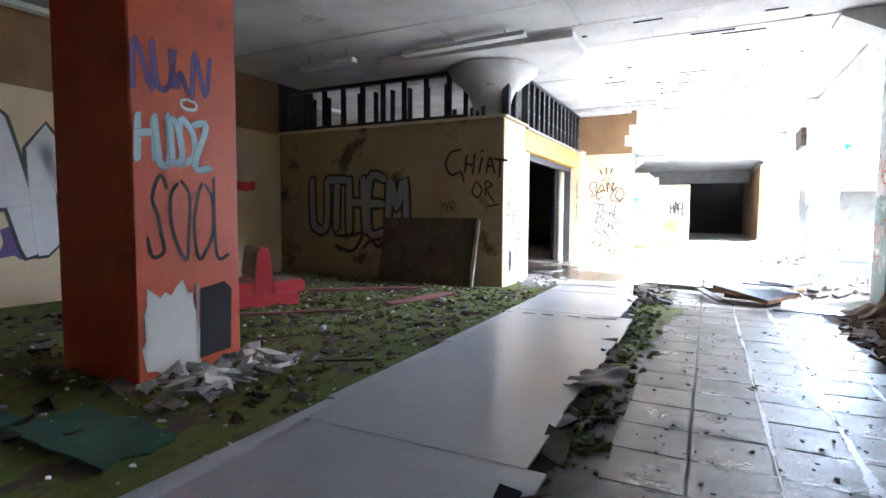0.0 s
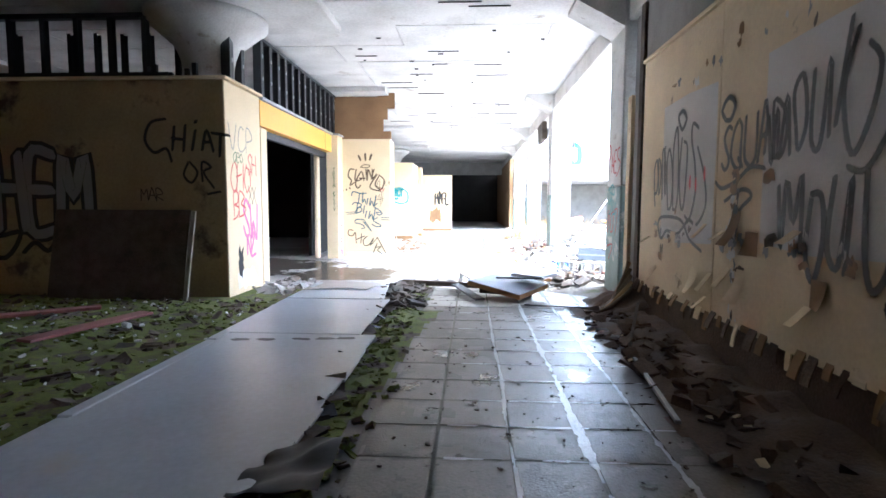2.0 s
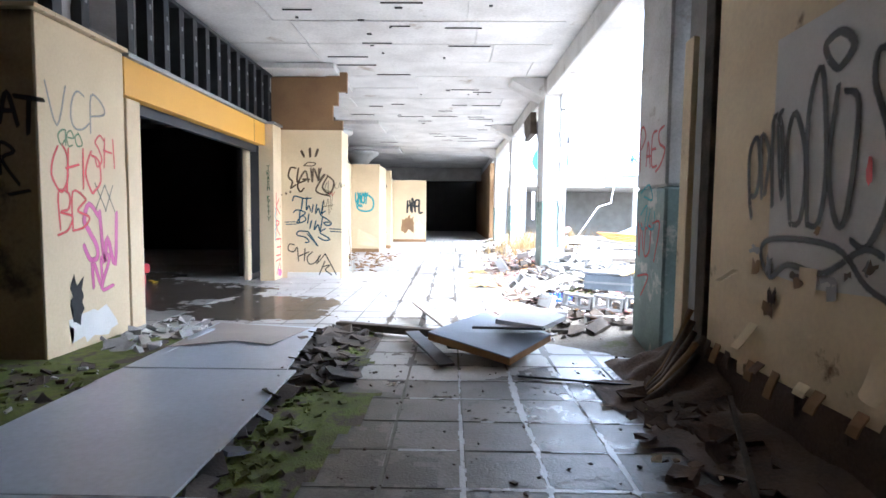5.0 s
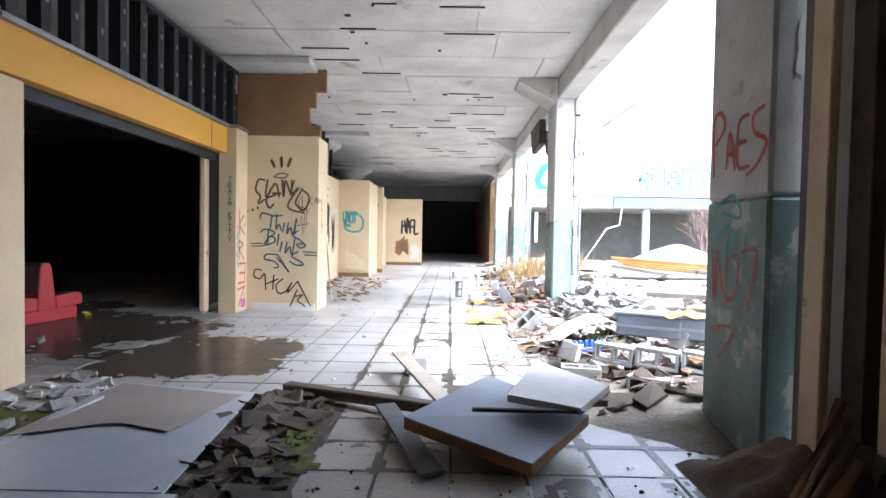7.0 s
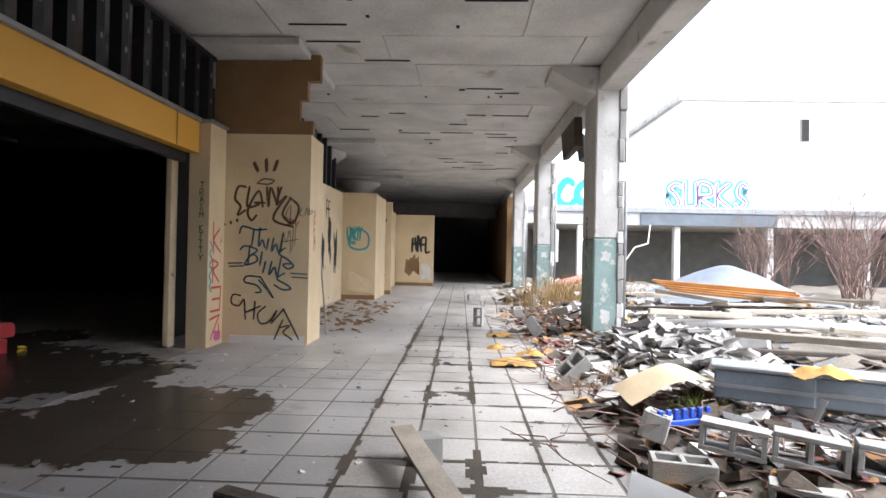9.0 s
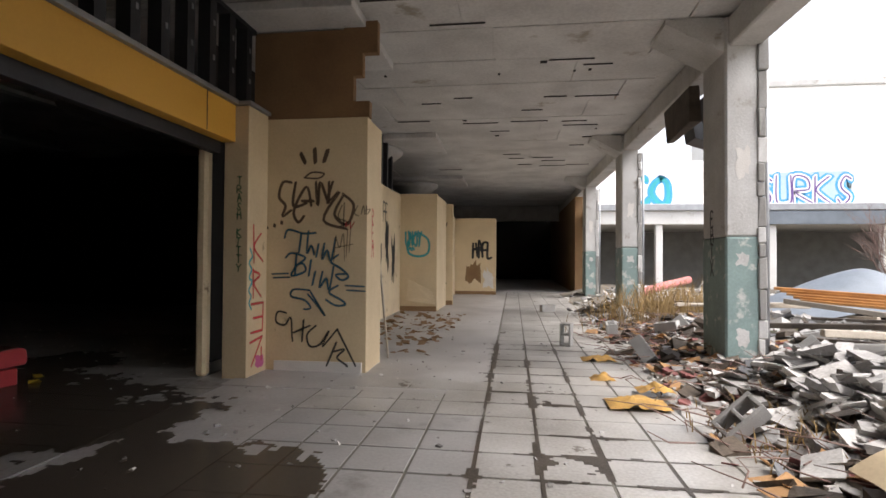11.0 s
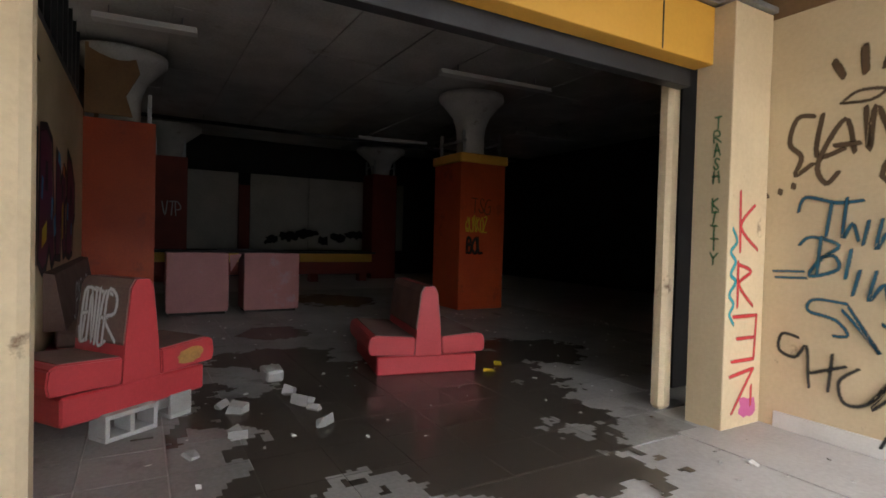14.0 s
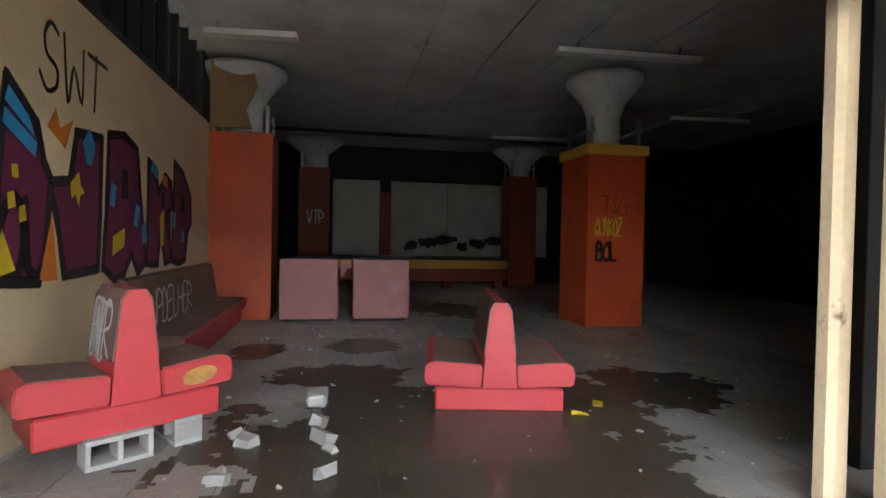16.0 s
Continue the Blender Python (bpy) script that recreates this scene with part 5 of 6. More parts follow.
def grass(name, cx, cy, spread, count, h, material, label, seed):
    r = random.Random(seed)
    bm = bmesh.new()
    for _ in range(count):
        x, y = r.gauss(cx, spread), r.gauss(cy, spread)
        z = mound(x, y) - 0.02
        t = h * r.uniform(0.5, 1.2)
        lx, ly = r.uniform(-0.5, 0.5) * t, r.uniform(-0.5, 0.5) * t
        w = 0.006
        a, b = bm.verts.new((x - w, y, z)), bm.verts.new((x + w, y, z))
        c, d = bm.verts.new((x + lx * 0.4 + w, y + ly * 0.4, z + t * 0.65)), bm.verts.new((x + lx * 0.4 - w, y + ly * 0.4, z + t * 0.65))
        e = bm.verts.new((x + lx, y + ly, z + t))
        bm.faces.new((a, b, c, d))
        bm.faces.new((d, c, e))
    solid(name, bm, material, label, "grass", "stuff")


grass("dry_grass", 3.1, 22.5, 0.7, 700, 0.75, STRAW, "dry brown grass growing from the rubble", 41)
grass("dry_grass", 2.0, 15.0, 0.35, 160, 0.22, STRAW, "small dry tufts in the rubble", 42)
grass("green_tuft", 2.25, 13.1, 0.12, 90, 0.22, MOSS, "small green tuft in the rubble", 43)


def shrub(x, y, h, seed, label):
    """A leafless shrub: a trunk part and a crown of fine branching twigs."""
    r = random.Random(seed)
    t = thing("bare_shrub", label, "shrub", group="bare shrubs in the courtyard")
    z0 = mound(x, y) - 0.05
    stems, twigs = bmesh.new(), bmesh.new()

    def grow(bm, p, d, L, rad, depth):
        q = p + d * L * 0.5 + Vector((r.uniform(-1, 1), r.uniform(-1, 1), r.uniform(-0.3, 0.6))) * L * 0.07
        e = p + d * L
        tube(bm, [p, q, e], [rad, rad * 0.8, rad * 0.55], 4)
        if depth:
            for _ in range(3 if depth > 1 else 4):
                nd = (d + Vector((r.uniform(-1, 1), r.uniform(-1, 1), r.uniform(-0.2, 0.7))) * 0.65).normalized()
                grow(twigs, p + d * L * r.uniform(0.5, 1.0), nd, L * r.uniform(0.5, 0.75), rad * 0.5, depth - 1)

    for _ in range(11):
        d = Vector((r.uniform(-0.5, 0.5), r.uniform(-0.5, 0.5), 1)).normalized()
        grow(stems, Vector((x + r.uniform(-0.2, 0.2), y + r.uniform(-0.2, 0.2), z0)), d, h * r.uniform(0.35, 0.55), 0.022, 3)
    part("trunk", stems, TWIG, t)
    part("crown", twigs, TWIG, t)


for x, y, h, s in ((9.2, 24.5, 3.0, 1), (10.4, 25.5, 3.2, 2), (11.6, 24.4, 3.0, 3), (12.8, 25.6, 3.3, 4), (11.0, 23.2, 2.6, 5), (13.8, 24.6, 3.0, 6)):
    shrub(x, y, h, s, "leafless reddish shrub growing out of the rubble")
shrub(13.5, 27.0, 6.0, 9, "tall leafless sapling behind the rubble")

# low wing across the courtyard, dark inside, with pale fascia and posts
lowb = thing("low_wing", "low white building wing with a dark open front and pale posts", "building")
part("roof", boxed((2.9, 33.0, 2.95), (40, 46, 3.75), 0.03), WHITEW, lowb)
part("gutter", boxed((2.9, 32.86, 3.52), (40, 32.995, 3.8), 0.02), STEELGREY, lowb)
part("dark_fascia", boxed((8.4, 32.9, 2.95), (14.5, 32.99, 3.5), 0.02), TARP, lowb)
part("back_wall", boxed((2.9, 39, -0.1), (40, 39.3, 2.94)), CONC_DARK, lowb)
for x in (5.6, 10.0, 14.2, 18.5, 23, 28):
    part("post", boxed((x, 33.1, -0.1), (x + 0.28, 33.4, 2.94), 0.02), WHITEW, lowb)
part("hanging_frame", boxed((4.6, 33.15, 1.2), (4.75, 33.2, 2.7), 0.01), WHITEW, lowb)
up = thing("upper_storey", "white set-back upper storey with blue and white graffiti", "building")
part("wall", boxed((2.9, 36.5, 3.76), (40, 45, 6.2), 0.02), WHITEW, up)
blob(ragged(4.4, 1.9, 30, 0.08, 12), (13.0, 36.5, 4.75), "s", S_PALE, "pale blue painted ground behind the far lettering", 0.004)
tag("SURKS", (11.0, 36.5, 4.1), "s", 1.3, 0.45, S_SKY, "pale blue and white graffiti lettering on the far wall", 0.1, 0.9, layers=((0.25, S_WHITE, 0.02), (0.07, S_VIOLET, 0.03)), lift=0.01, seed=4)
tag("CO", (5.3, 36.5, 4.2), "s", 1.2, 0.4, S_SKY, "blue graffiti on the far wall", 0.1, 1.1, layers=((0.2, S_TEAL, 0.02),), lift=0.01, seed=5)
tall = thing("tall_building", "tall white building with small dark windows behind the courtyard", "building")
part("wall", boxed((15.5, 46, -0.1), (44, 60, 12.5), 0.05), WHITEW, tall)
part("roof", boxed((15.2, 45.8, 12.51), (44.3, 60.2, 12.9), 0.03), CONC, tall)
for i in range(7):
    for j in range(3):
        if i < 2 or (i * 3 + j * 5) % 4 > 1:
            continue
        w = part("window", boxed((17.2 + 3.2 * i, 45.9, 3.9 + 2.9 * j), (17.8 + 3.2 * i, 45.995, 5.5 + 2.9 * j)), CONC_DARK, tall)
        part("pane", boxed((17.26 + 3.2 * i, 45.87, 3.96 + 2.9 * j), (17.74 + 3.2 * i, 45.899, 5.44 + 2.9 * j)), BLACKIN, w)
side = thing("side_wing", "white building wing along the far side of the courtyard", "building")
part("wall", boxed((27, 2, -0.1), (36, 45.5, 7.5), 0.05), WHITEW, side)
for j in range(8):
    w = part("window", boxed((26.9, 14 + 3.6 * j, 4.2), (26.995, 14.7 + 3.6 * j, 5.6)), CONC_DARK, side)
    part("pane", boxed((26.87, 14.06 + 3.6 * j, 4.26), (26.899, 14.64 + 3.6 * j, 5.54)), BLACKIN, w)
# sagging gutter remnants on the edge beam
for y in (18.4, 19.3):
    solid("sagging_gutter", prism(bmesh.new(), [(2.62, y, 4.0), (3.25, y, 3.55), (3.3, y, 3.3), (2.7, y, 3.5)], (0, 0.5, 0)), STEELDARK, "sagging dark gutter hanging from the edge beam", "gutter", "structure")
solid("hanging_boards", boxed((2.3, 18.2, 3.45), (2.42, 19.6, 4.0), 0.01, 0.05), ROTWOOD, "rotten boards hanging under the edge beam", "boards", "structure")
bm = bmesh.new()
tube(bm, [(8.8, 32.8, 2.95), (8.5, 32.2, 2.1), (7.6, 31.2, 1.9), (6.3, 30.4, 0.3)], 0.03, 5)
solid("loose_cable", bm, WHITEW, "pale loose cable hanging from the low wing", "cable")


# ---------------------------------------------------------------- graffiti and wall damage
scrawl("31,249 19,249 14,230 23,218 19,204 31,212|37,249 34,218 52,221|49,204 41,196 35,212 52,243 59,218|46,224 62,224|65,249 68,218 71,249 82,224 83,249|88,249 81,221 97,236 76,199 108,187|102,230 91,206 108,193 117,218 102,233", (-3.5, 16.87, 0.0), "s", 0.038, S_BROWN, "brown sprayed tag on the beige pier", 0.0040)
scrawl("49,255 60,262 76,260 68,254 49,255", (-3.5, 16.87, 0.0), "s", 0.022, S_BROWN, "brown sprayed ring over the tag", 0.0066)
scrawl("44,287 50,275|63,293 64,275|81,291 76,276", (-3.5, 16.87, 0.0), "s", 0.055, S_BROWN, "three brown sprayed marks", 0.0092)
scrawl("-3,189 -2,189|8,192 9,191|18,196 19,195", (-3.5, 16.87, 0.0), "s", 0.05, S_BROWN, "row of brown sprayed dots", 0.0118)
scrawl("23,175 28,186 49,181 66,182|46,180 43,156|56,184 54,155 60,165 64,153|70,167 67,150|78,168 75,147 82,159 87,145 93,175|97,153 87,144 101,135 111,125 102,120 94,127 108,128", (-3.5, 16.87, 0.0), "s", 0.028, S_BLUE, "dark blue sprayed word on the beige pier", 0.0144)
scrawl("25,149 33,155 52,149 40,138 33,125 52,131 49,141 39,139|60,146 57,125|66,131 62,113|76,131 72,110 81,122 85,107 91,138|97,113 85,104 102,94 107,88 94,87 81,94|40,155 38,127", (-3.5, 16.87, 0.0), "s", 0.028, S_BLUE, "dark blue sprayed word on the beige pier", 0.0170)
scrawl("59,106 37,107 33,98 52,93 60,83 51,81|56,101 68,88 80,73 65,96 60,104", (-3.5, 16.87, 0.0), "s", 0.026, S_BLUE, "dark blue sprayed letters on the beige pier", 0.0196)
scrawl("6,127 29,128|8,122 31,123|107,113 133,112|109,107 134,106", (-3.5, 16.87, 0.0), "s", 0.02, S_BLUE, "dark blue sprayed dashes", 0.0222)
scrawl("27,76 15,77 13,64 25,60 33,70 35,48 36,39|51,67 49,39|37,50 60,60|68,60 56,48 60,33 74,36 86,54 77,33 97,56|97,56 122,9|96,39 83,8|93,27 107,30 97,19 111,8 91,7", (-3.5, 16.87, 0.0), "s", 0.026, S_BLACK, "black sprayed tag at the foot of the pier", 0.0248)
scrawl("94,178 91,144|94,178 99,162 104,181 106,145|110,187 108,150|114,190 112,156|91,162 117,167", (-3.5, 16.87, 0.0), "s", 0.008, S_BROWN, "thin brown scribble", 0.0274)
scrawl("102,218 97,202 109,196 99,190|105,221 104,190", (-3.5, 16.87, 0.0), "s", 0.012, S_BLACK, "thin black scribble", 0.0300)
scrawl("123,217 119,207 125,204|128,206 131,217 133,206|135,217 135,206 140,212 135,212", (-3.5, 16.87, 0.0), "s", 0.01, S_BLACK, "small black tag", 0.0326)
scrawl("108,196 107,190 112,193|114,196 114,188 119,196", (-3.5, 16.87, 0.0), "s", 0.012, S_RED, "small red tag", 0.0352)
scrawl("12,178 14,130|32,168 14,150 38,132|12,122 13,86|12,120 30,114 14,104 34,86|8,78 40,78|40,78 38,42|38,42 8,42|14,60 38,60|6,30 38,34|38,34 10,0|36,20 36,4", (-3.52, 16.36, 0.12), "e", 0.03, S_RED, "red vertical letters on the jamb")
scrawl("4,150 10,140 2,132 9,124 3,114 10,108 2,98 8,90 3,82 9,74", (-3.52, 16.36, 0.1), "e", 0.03, S_TEAL, "teal scribble down the jamb corner", 0.004)
tag("TRASH KITTY", (-3.66, 16.34, 2.4), "s", 0.092, 0.014, S_GREEN, "small green letters down the jamb", 0.18, 0.9, down=True, seed=7)
blob(ragged(0.26, 0.2, 16, 0.2, 3), (-3.52, 16.68, 0.14), "e", S_PINK, "pink paint smudge at the jamb foot")
tag("REM", (-2.155, 17.12, 1.95), "e", 0.2, 0.02, S_RED, "small red tag on the pier's return", 0.1, 0.6, down=True, seed=7)
# corner pier of the shop
tag("VCP", (-3.7, 10.16, 2.36), "e", 0.42, 0.018, S_GREY, "thin grey letters on the corner pier", 0.12, 1.0, seed=16)
tag("aeo", (-3.7, 10.3, 2.18), "e", 0.22, 0.016, S_GREEN, "green scribble on the corner pier", 0.05, 0.9, seed=17)
tag("OHO", (-3.7, 10.2, 1.72), "e", 0.42, 0.026, S_RED, "red scrawl on the corner pier", 0.04, 0.9, wobble=0.1, seed=18)
tag("BB", (-3.7, 10.28, 1.28), "e", 0.4, 0.026, S_RED, "red scrawl on the corner pier", 0.04, 0.9, wobble=0.1, seed=19)
tag("SH", (-3.7, 10.85, 2.0), "e", 0.34, 0.022, S_RED, "red tag on the corner pier", 0.06, 0.8, seed=20)
tag("XX", (-3.7, 10.85, 1.5), "e", 0.3, 0.014, S_BLACK, "black scribble on the corner pier", 0.0, 0.8, seed=21)
tag("SW", (-3.7, 10.62, 0.95), "e", 0.62, 0.06, S_PINK, "pink sprayed letters on the corner pier", 0.05, 0.7, seed=22, tilt=-0.2)
tag("NZ", (-3.7, 10.75, 0.62), "e", 0.34, 0.05, S_PINK, "pink sprayed letters on the corner pier", 0.05, 0.8, seed=23)
# the hole's depth is only painted, as black on the flat face
blob(ragged(0.3, 0.62, 24, 0.3, 33), (-3.7, 10.5, 0.55), "e", BLACKIN, "flat black patch painted as the dark of a hole torn into the corner pier")
blob(ragged(0.9, 0.4, 24, 0.2, 35), (-3.7, 10.75, 0.24), "e", PLASTER, "bare plaster at the pier foot", 0.0025)
# south wall of the shop block
scrawl("30,52 6,46 -4,20 10,0 30,6 38,-14|44,40 40,4|40,22 58,20|62,42 58,2|72,4 78,34|78,46 80,49|88,4 96,34 106,2|90,16 102,16|104,30 132,26|118,28 116,-6", (-4.95, 10.05, 2.3), "s", 0.05, S_BLACK, "black tag on the shaded shop wall")
scrawl("0,30 -8,10 4,-2 14,14 2,30|22,0 22,30 36,22 24,14 40,-10|30,-20 50,-16", (-4.3, 10.05, 1.85), "s", 0.04, S_BLACK, "black tag near the wall corner")
tag("mar".upper(), (-5.1, 10.05, 1.55), "s", 0.18, 0.016, S_BLACK, "thin black scribble on the shop wall", 0.05, 1.0, seed=26)
tag("UTHEM", (-8.6, 10.05, 1.1), "s", 1.15, 0.3, S_BLACK, "faded grey graffiti letters with black outline on the shop wall", 0.05, 0.68, wobble=0.03, layers=((0.17, S_GREY, 0.008),), seed=27)
tag("(~", (-7.9, 10.05, 0.62), "s", 0.4, 0.08, S_BLACK, "black flourish under the graffiti letters", 0.1, 2.2, seed=28)
# west mural, seen only at the start
for k, (z, h) in enumerate(((1.35, 1.3),)):
    tag("MAN", (-9.6, 2.6, 0.95), "e", 1.75, 0.52, S_BLACK, "white block letters with black shadow on purple", 0.12, 0.75, wobble=0.01, layers=((0.4, S_WHITE, 0.008),), seed=29)
for k in range(8):
    blob(ragged(0.9, 0.7, 20, 0.2, 50 + k), (-9.6, 1.5 + 0.75 * k, 1.0 + 1.7 * (k % 2)), "e", S_VIOLET, "violet paint cloud behind the mural letters", 0.002 + 0.0002 * k)
tag("o", (-9.6, 7.9, 1.2), "e", 1.2, 0.3, S_BLACK, "black round shape on the beige wall", 0.1, 0.8, seed=30)
blob(ragged(0.7, 0.3, 16, 0.2, 71), (-9.6, 8.9, 2.1), "e", S_RED, "red paint patch on the beige wall")
# orange column
tag("NUWN", (-4.25, 2.82, 2.55), "e", 0.36, 0.05, S_VIOLET, "purple scrawl on the orange column", 0.02, 0.8, wobble=0.1, seed=31)
tag("o", (-4.25, 3.2, 2.42), "e", 0.14, 0.03, S_WHITE, "white ring on the orange column", 0.1, 2.2, seed=32)
tag("HUDDZ", (-4.25, 2.8, 1.93), "e", 0.38, 0.07, S_PALE, "pale blue chunky letters on the orange column", 0.02, 0.62, wobble=0.08, seed=33)
tag("SOOL", (-4.25, 2.85, 1.1), "e", 0.68, 0.035, S_BLACK, "black looping tag on the orange column", 0.03, 0.55, wobble=0.06, seed=34)
# east wallboard
for y, z, w, h, s in ((7.85, 1.9, 1.4, 1.55, 61), (5.42, 1.95, 1.75, 1.5, 62), (2.2, 1.9, 1.4, 1.4, 63)):
    hw, hh = w / 2, h / 2
    blob([(-hw, -hh), (-hw * 0.3, -hh - 0.05), (hw, -hh), (hw + 0.02, hh * 0.2), (hw, hh), (0, hh + 0.03), (-hw, hh)], (2.49, y, z), "w", PLASTER, "grey patch where a poster was torn off", 0.003)
scrawl("3,58 0,92 9,104 14,80 10,64 3,62 6,48|18,62 14,104 24,92 21,64|30,56 27,112 37,106 40,60 33,108 36,118|50,44 43,92 50,114 62,84 60,48 50,44|66,44 62,108 72,136 80,78 76,46 66,44|86,122 82,78 90,46 98,52 102,108 92,118|128,128 114,134 112,118 122,92 126,62 114,34 102,36", (2.49, 8.82, 1.02), "w", 0.042, S_BLACK, "large looping black tag on the peeling wall", 0.008)
scrawl("78,138 74,148 86,152 96,142 86,132 78,138", (2.49, 8.82, 1.02), "w", 0.05, S_BLACK, "black sprayed ring on the peeling wall", 0.009)
scrawl("128,108 146,78 152,48 132,28 112,32 82,16 50,18 32,8 20,24 34,34 90,32 116,12 146,2", (2.49, 8.82, 1.02), "w", 0.04, S_BLACK, "black flourish under the tag", 0.0095)
scrawl("0,0 14,-6 40,0 62,10 84,8|20,-18 50,-8 66,-14 48,-26 44,-44 38,-62", (2.49, 7.1, 1.72), "w", 0.04, S_BLACK, "black flourish under the second tag", 0.009)
scrawl("0,0 -8,10 4,20 16,12 10,0 0,0", (2.49, 6.95, 2.28), "w", 0.05, S_BLACK, "black sprayed ring over the second tag", 0.009)
tag("SQUAD", (2.49, 7.0, 1.8), "w", 0.42, 0.042, S_BLACK, "black tag on the peeling wall", 0.06, 0.72, wobble=0.05, seed=38, tilt=0.1, lift=0.008)
scrawl("0,30 4,58 10,20 16,62 20,24 28,70 34,26|40,44 36,70 46,80 52,48 44,28 40,44|58,80 58,34 68,30 74,84 76,34|82,40 92,104|98,96 88,60 98,20 112,40 118,70 108,84|124,66 140,74 146,54 130,34 112,10 96,12", (2.49, 6.28, 1.62), "w", 0.045, S_BLACK, "tall looping black tag on the peeling wall", 0.0075)
scrawl("0,66 6,20 10,70 20,40 28,74 30,20|40,60 36,20 46,0 54,30 50,58 40,60|62,70 58,26 70,14 78,70 76,10|90,72 92,24 100,2 112,20 118,76 120,8 112,-6 128,-18 150,8", (2.49, 6.05, 0.98), "w", 0.055, S_BLACK, "thick black looping tag on the peeling wall", 0.0085)
tag("SHUS", (2.49, 4.0, 1.4), "w", 1.1, 0.06, S_BLACK, "tall black tag on the peeling wall", 0.03, 0.6, wobble=0.06, seed=41, lift=0.008)
for y, z in ((7.7, 1.75), (7.55, 1.72), (7.35, 1.82)):
    blob(ragged(0.05, 0.22, 12, 0.2, 5), (2.49, y, z), "w", S_RED, "short red sprayed dash", 0.0105)
for k in range(44):
    r = random.Random(800 + k)
    y = r.uniform(0, 9.2)
    z = r.choice((r.uniform(2.7, 3.3), r.uniform(0.6, 1.5), r.uniform(0.5, 3.2)))
    blob(ragged(r.uniform(0.05, 0.28), r.uniform(0.05, 0.22), 12, 0.35, k), (2.49, y, z), "w", (BROWNBOARD, DIRT, PLASTER)[k % 3], "flake of missing paint on the wallboard", 0.0112 + 0.0001 * k)
for k in range(12):
    r = random.Random(900 + k)
    y, z = r.uniform(3, 9), r.uniform(0.55, 1.4)
    bm = bmesh.new()
    w, h = r.uniform(0.05, 0.12), r.uniform(0.08, 0.24)
    prism(bm, [(2.488, y, z), (2.41, y + 0.02, z - h * 0.7), (2.37, y + 0.03, z - h), (2.376, y + 0.03, z - h), (2.418, y + 0.02, z - h * 0.7), (2.4885, y, z - 0.01)], (0, w, 0))
    solid("peeling_flap", bm, BEIGE_DIRTY, "peeling flap of wall covering hanging from the wallboard", "wall flap", "structure", "peeling flaps")
# torn seams: scraps of lifted paper along two level lines and one upright joint
for k in range(70):
    r = random.Random(1400 + k)
    if k < 26:
        y, z = 6.68 + r.gauss(0, 0.05), r.uniform(0.45, 2.05)
    elif k < 50:
        y, z = r.uniform(4.9, 8.7), 1.18 + r.gauss(0, 0.07)
    else:
        y, z = r.uniform(4.0, 9.0), 2.86 + r.gauss(0, 0.07)
    blob(ragged(r.uniform(0.04, 0.16), r.uniform(0.06, 0.2), 11, 0.4, 700 + k), (2.49, y, z), "w", (BROWNBOARD, S_GREY, DIRT, SLATE, PLASTER)[k % 5], "torn scrap of wall covering", 0.0155 + 0.0001 * k)
for k, (y, z, w, h) in enumerate(((7.6, 0.86, 0.2, 0.26), (6.75, 1.45, 0.16, 0.3), (6.62, 0.95, 0.14, 0.3), (6.5, 1.28, 0.2, 0.2), (8.2, 1.2, 0.16, 0.16), (5.6, 1.0, 0.16, 0.2))):
    bm = bmesh.new()
    sheet(bm, 0, -h, w, 0, 6, 8, lambda px, py: 0.006 + 0.5 * (py / h) ** 2 * h * (0.5 + 0.5 * math.sin(9 * px + k)))
    for v in bm.verts:
        v.co = Vector((2.484 - v.co.z, y - v.co.x, z + v.co.y))
    solid("peeling_flap", bm, (BEIGE_DIRTY, BROWNBOARD)[k % 2], "curled flap of wall covering hanging from the wallboard", "wall flap", "structure", "peeling flaps")
# court columns
scrawl("4,0 2,40 10,48 18,36 6,24|22,4 26,30 34,2|24,14 34,14|50,38 38,34 38,4 52,2|38,20 48,20|68,40 56,36 58,24 72,16 62,2 50,-4", (2.447, 10.98, 2.0), "w", 0.028, S_DULLRED, "red tag on the concrete column", 0.004)
scrawl("10,0 34,8 44,-8 20,-4|12,-24 30,-14 22,-40 8,-32|40,-18 34,-36 50,-38 52,-20", (2.444, 10.98, 1.75), "w", 0.022, S_TEAL, "teal tag on the concrete column", 0.004)
scrawl("6,0 10,-38 14,0 22,-30|28,-4 26,-34 40,-30 42,-4 30,-6|48,0 66,0 54,-40|8,-60 40,-56 20,-80", (2.444, 10.98, 1.42), "w", 0.024, S_DULLRED, "dull red scrawl on the concrete column", 0.004)
tag("EHIX", (2.447, 17.9, 1.95), "w", 0.2, 0.03, S_BLACK, "black letters on the concrete column", 0.1, 0.7, down=True, seed=46, lift=0.004)
# fins
tag("o", (-3.36, 24.92, 1.55), "s", 1.0, 0.06, S_TEAL, "round teal sprayed tag on the fin wall", 0.1, 1.3, wobble=0.02, seed=47)
tag("UNOY", (-3.3, 24.92, 1.85), "s", 0.4, 0.05, S_TEAL, "teal letters in the round tag", 0.04, 0.45, seed=48)
tag("~", (-3.2, 24.92, 1.68), "s", 0.2, 0.05, S_TEAL, "teal flourish in the round tag", 0.04, 0.9, seed=49)
tag("HAFL", (-1.95, 32.3, 1.55), "s", 0.6, 0.1, S_BLACK, "black tag on the third fin wall", 0.02, 0.5, wobble=0.08, seed=50)
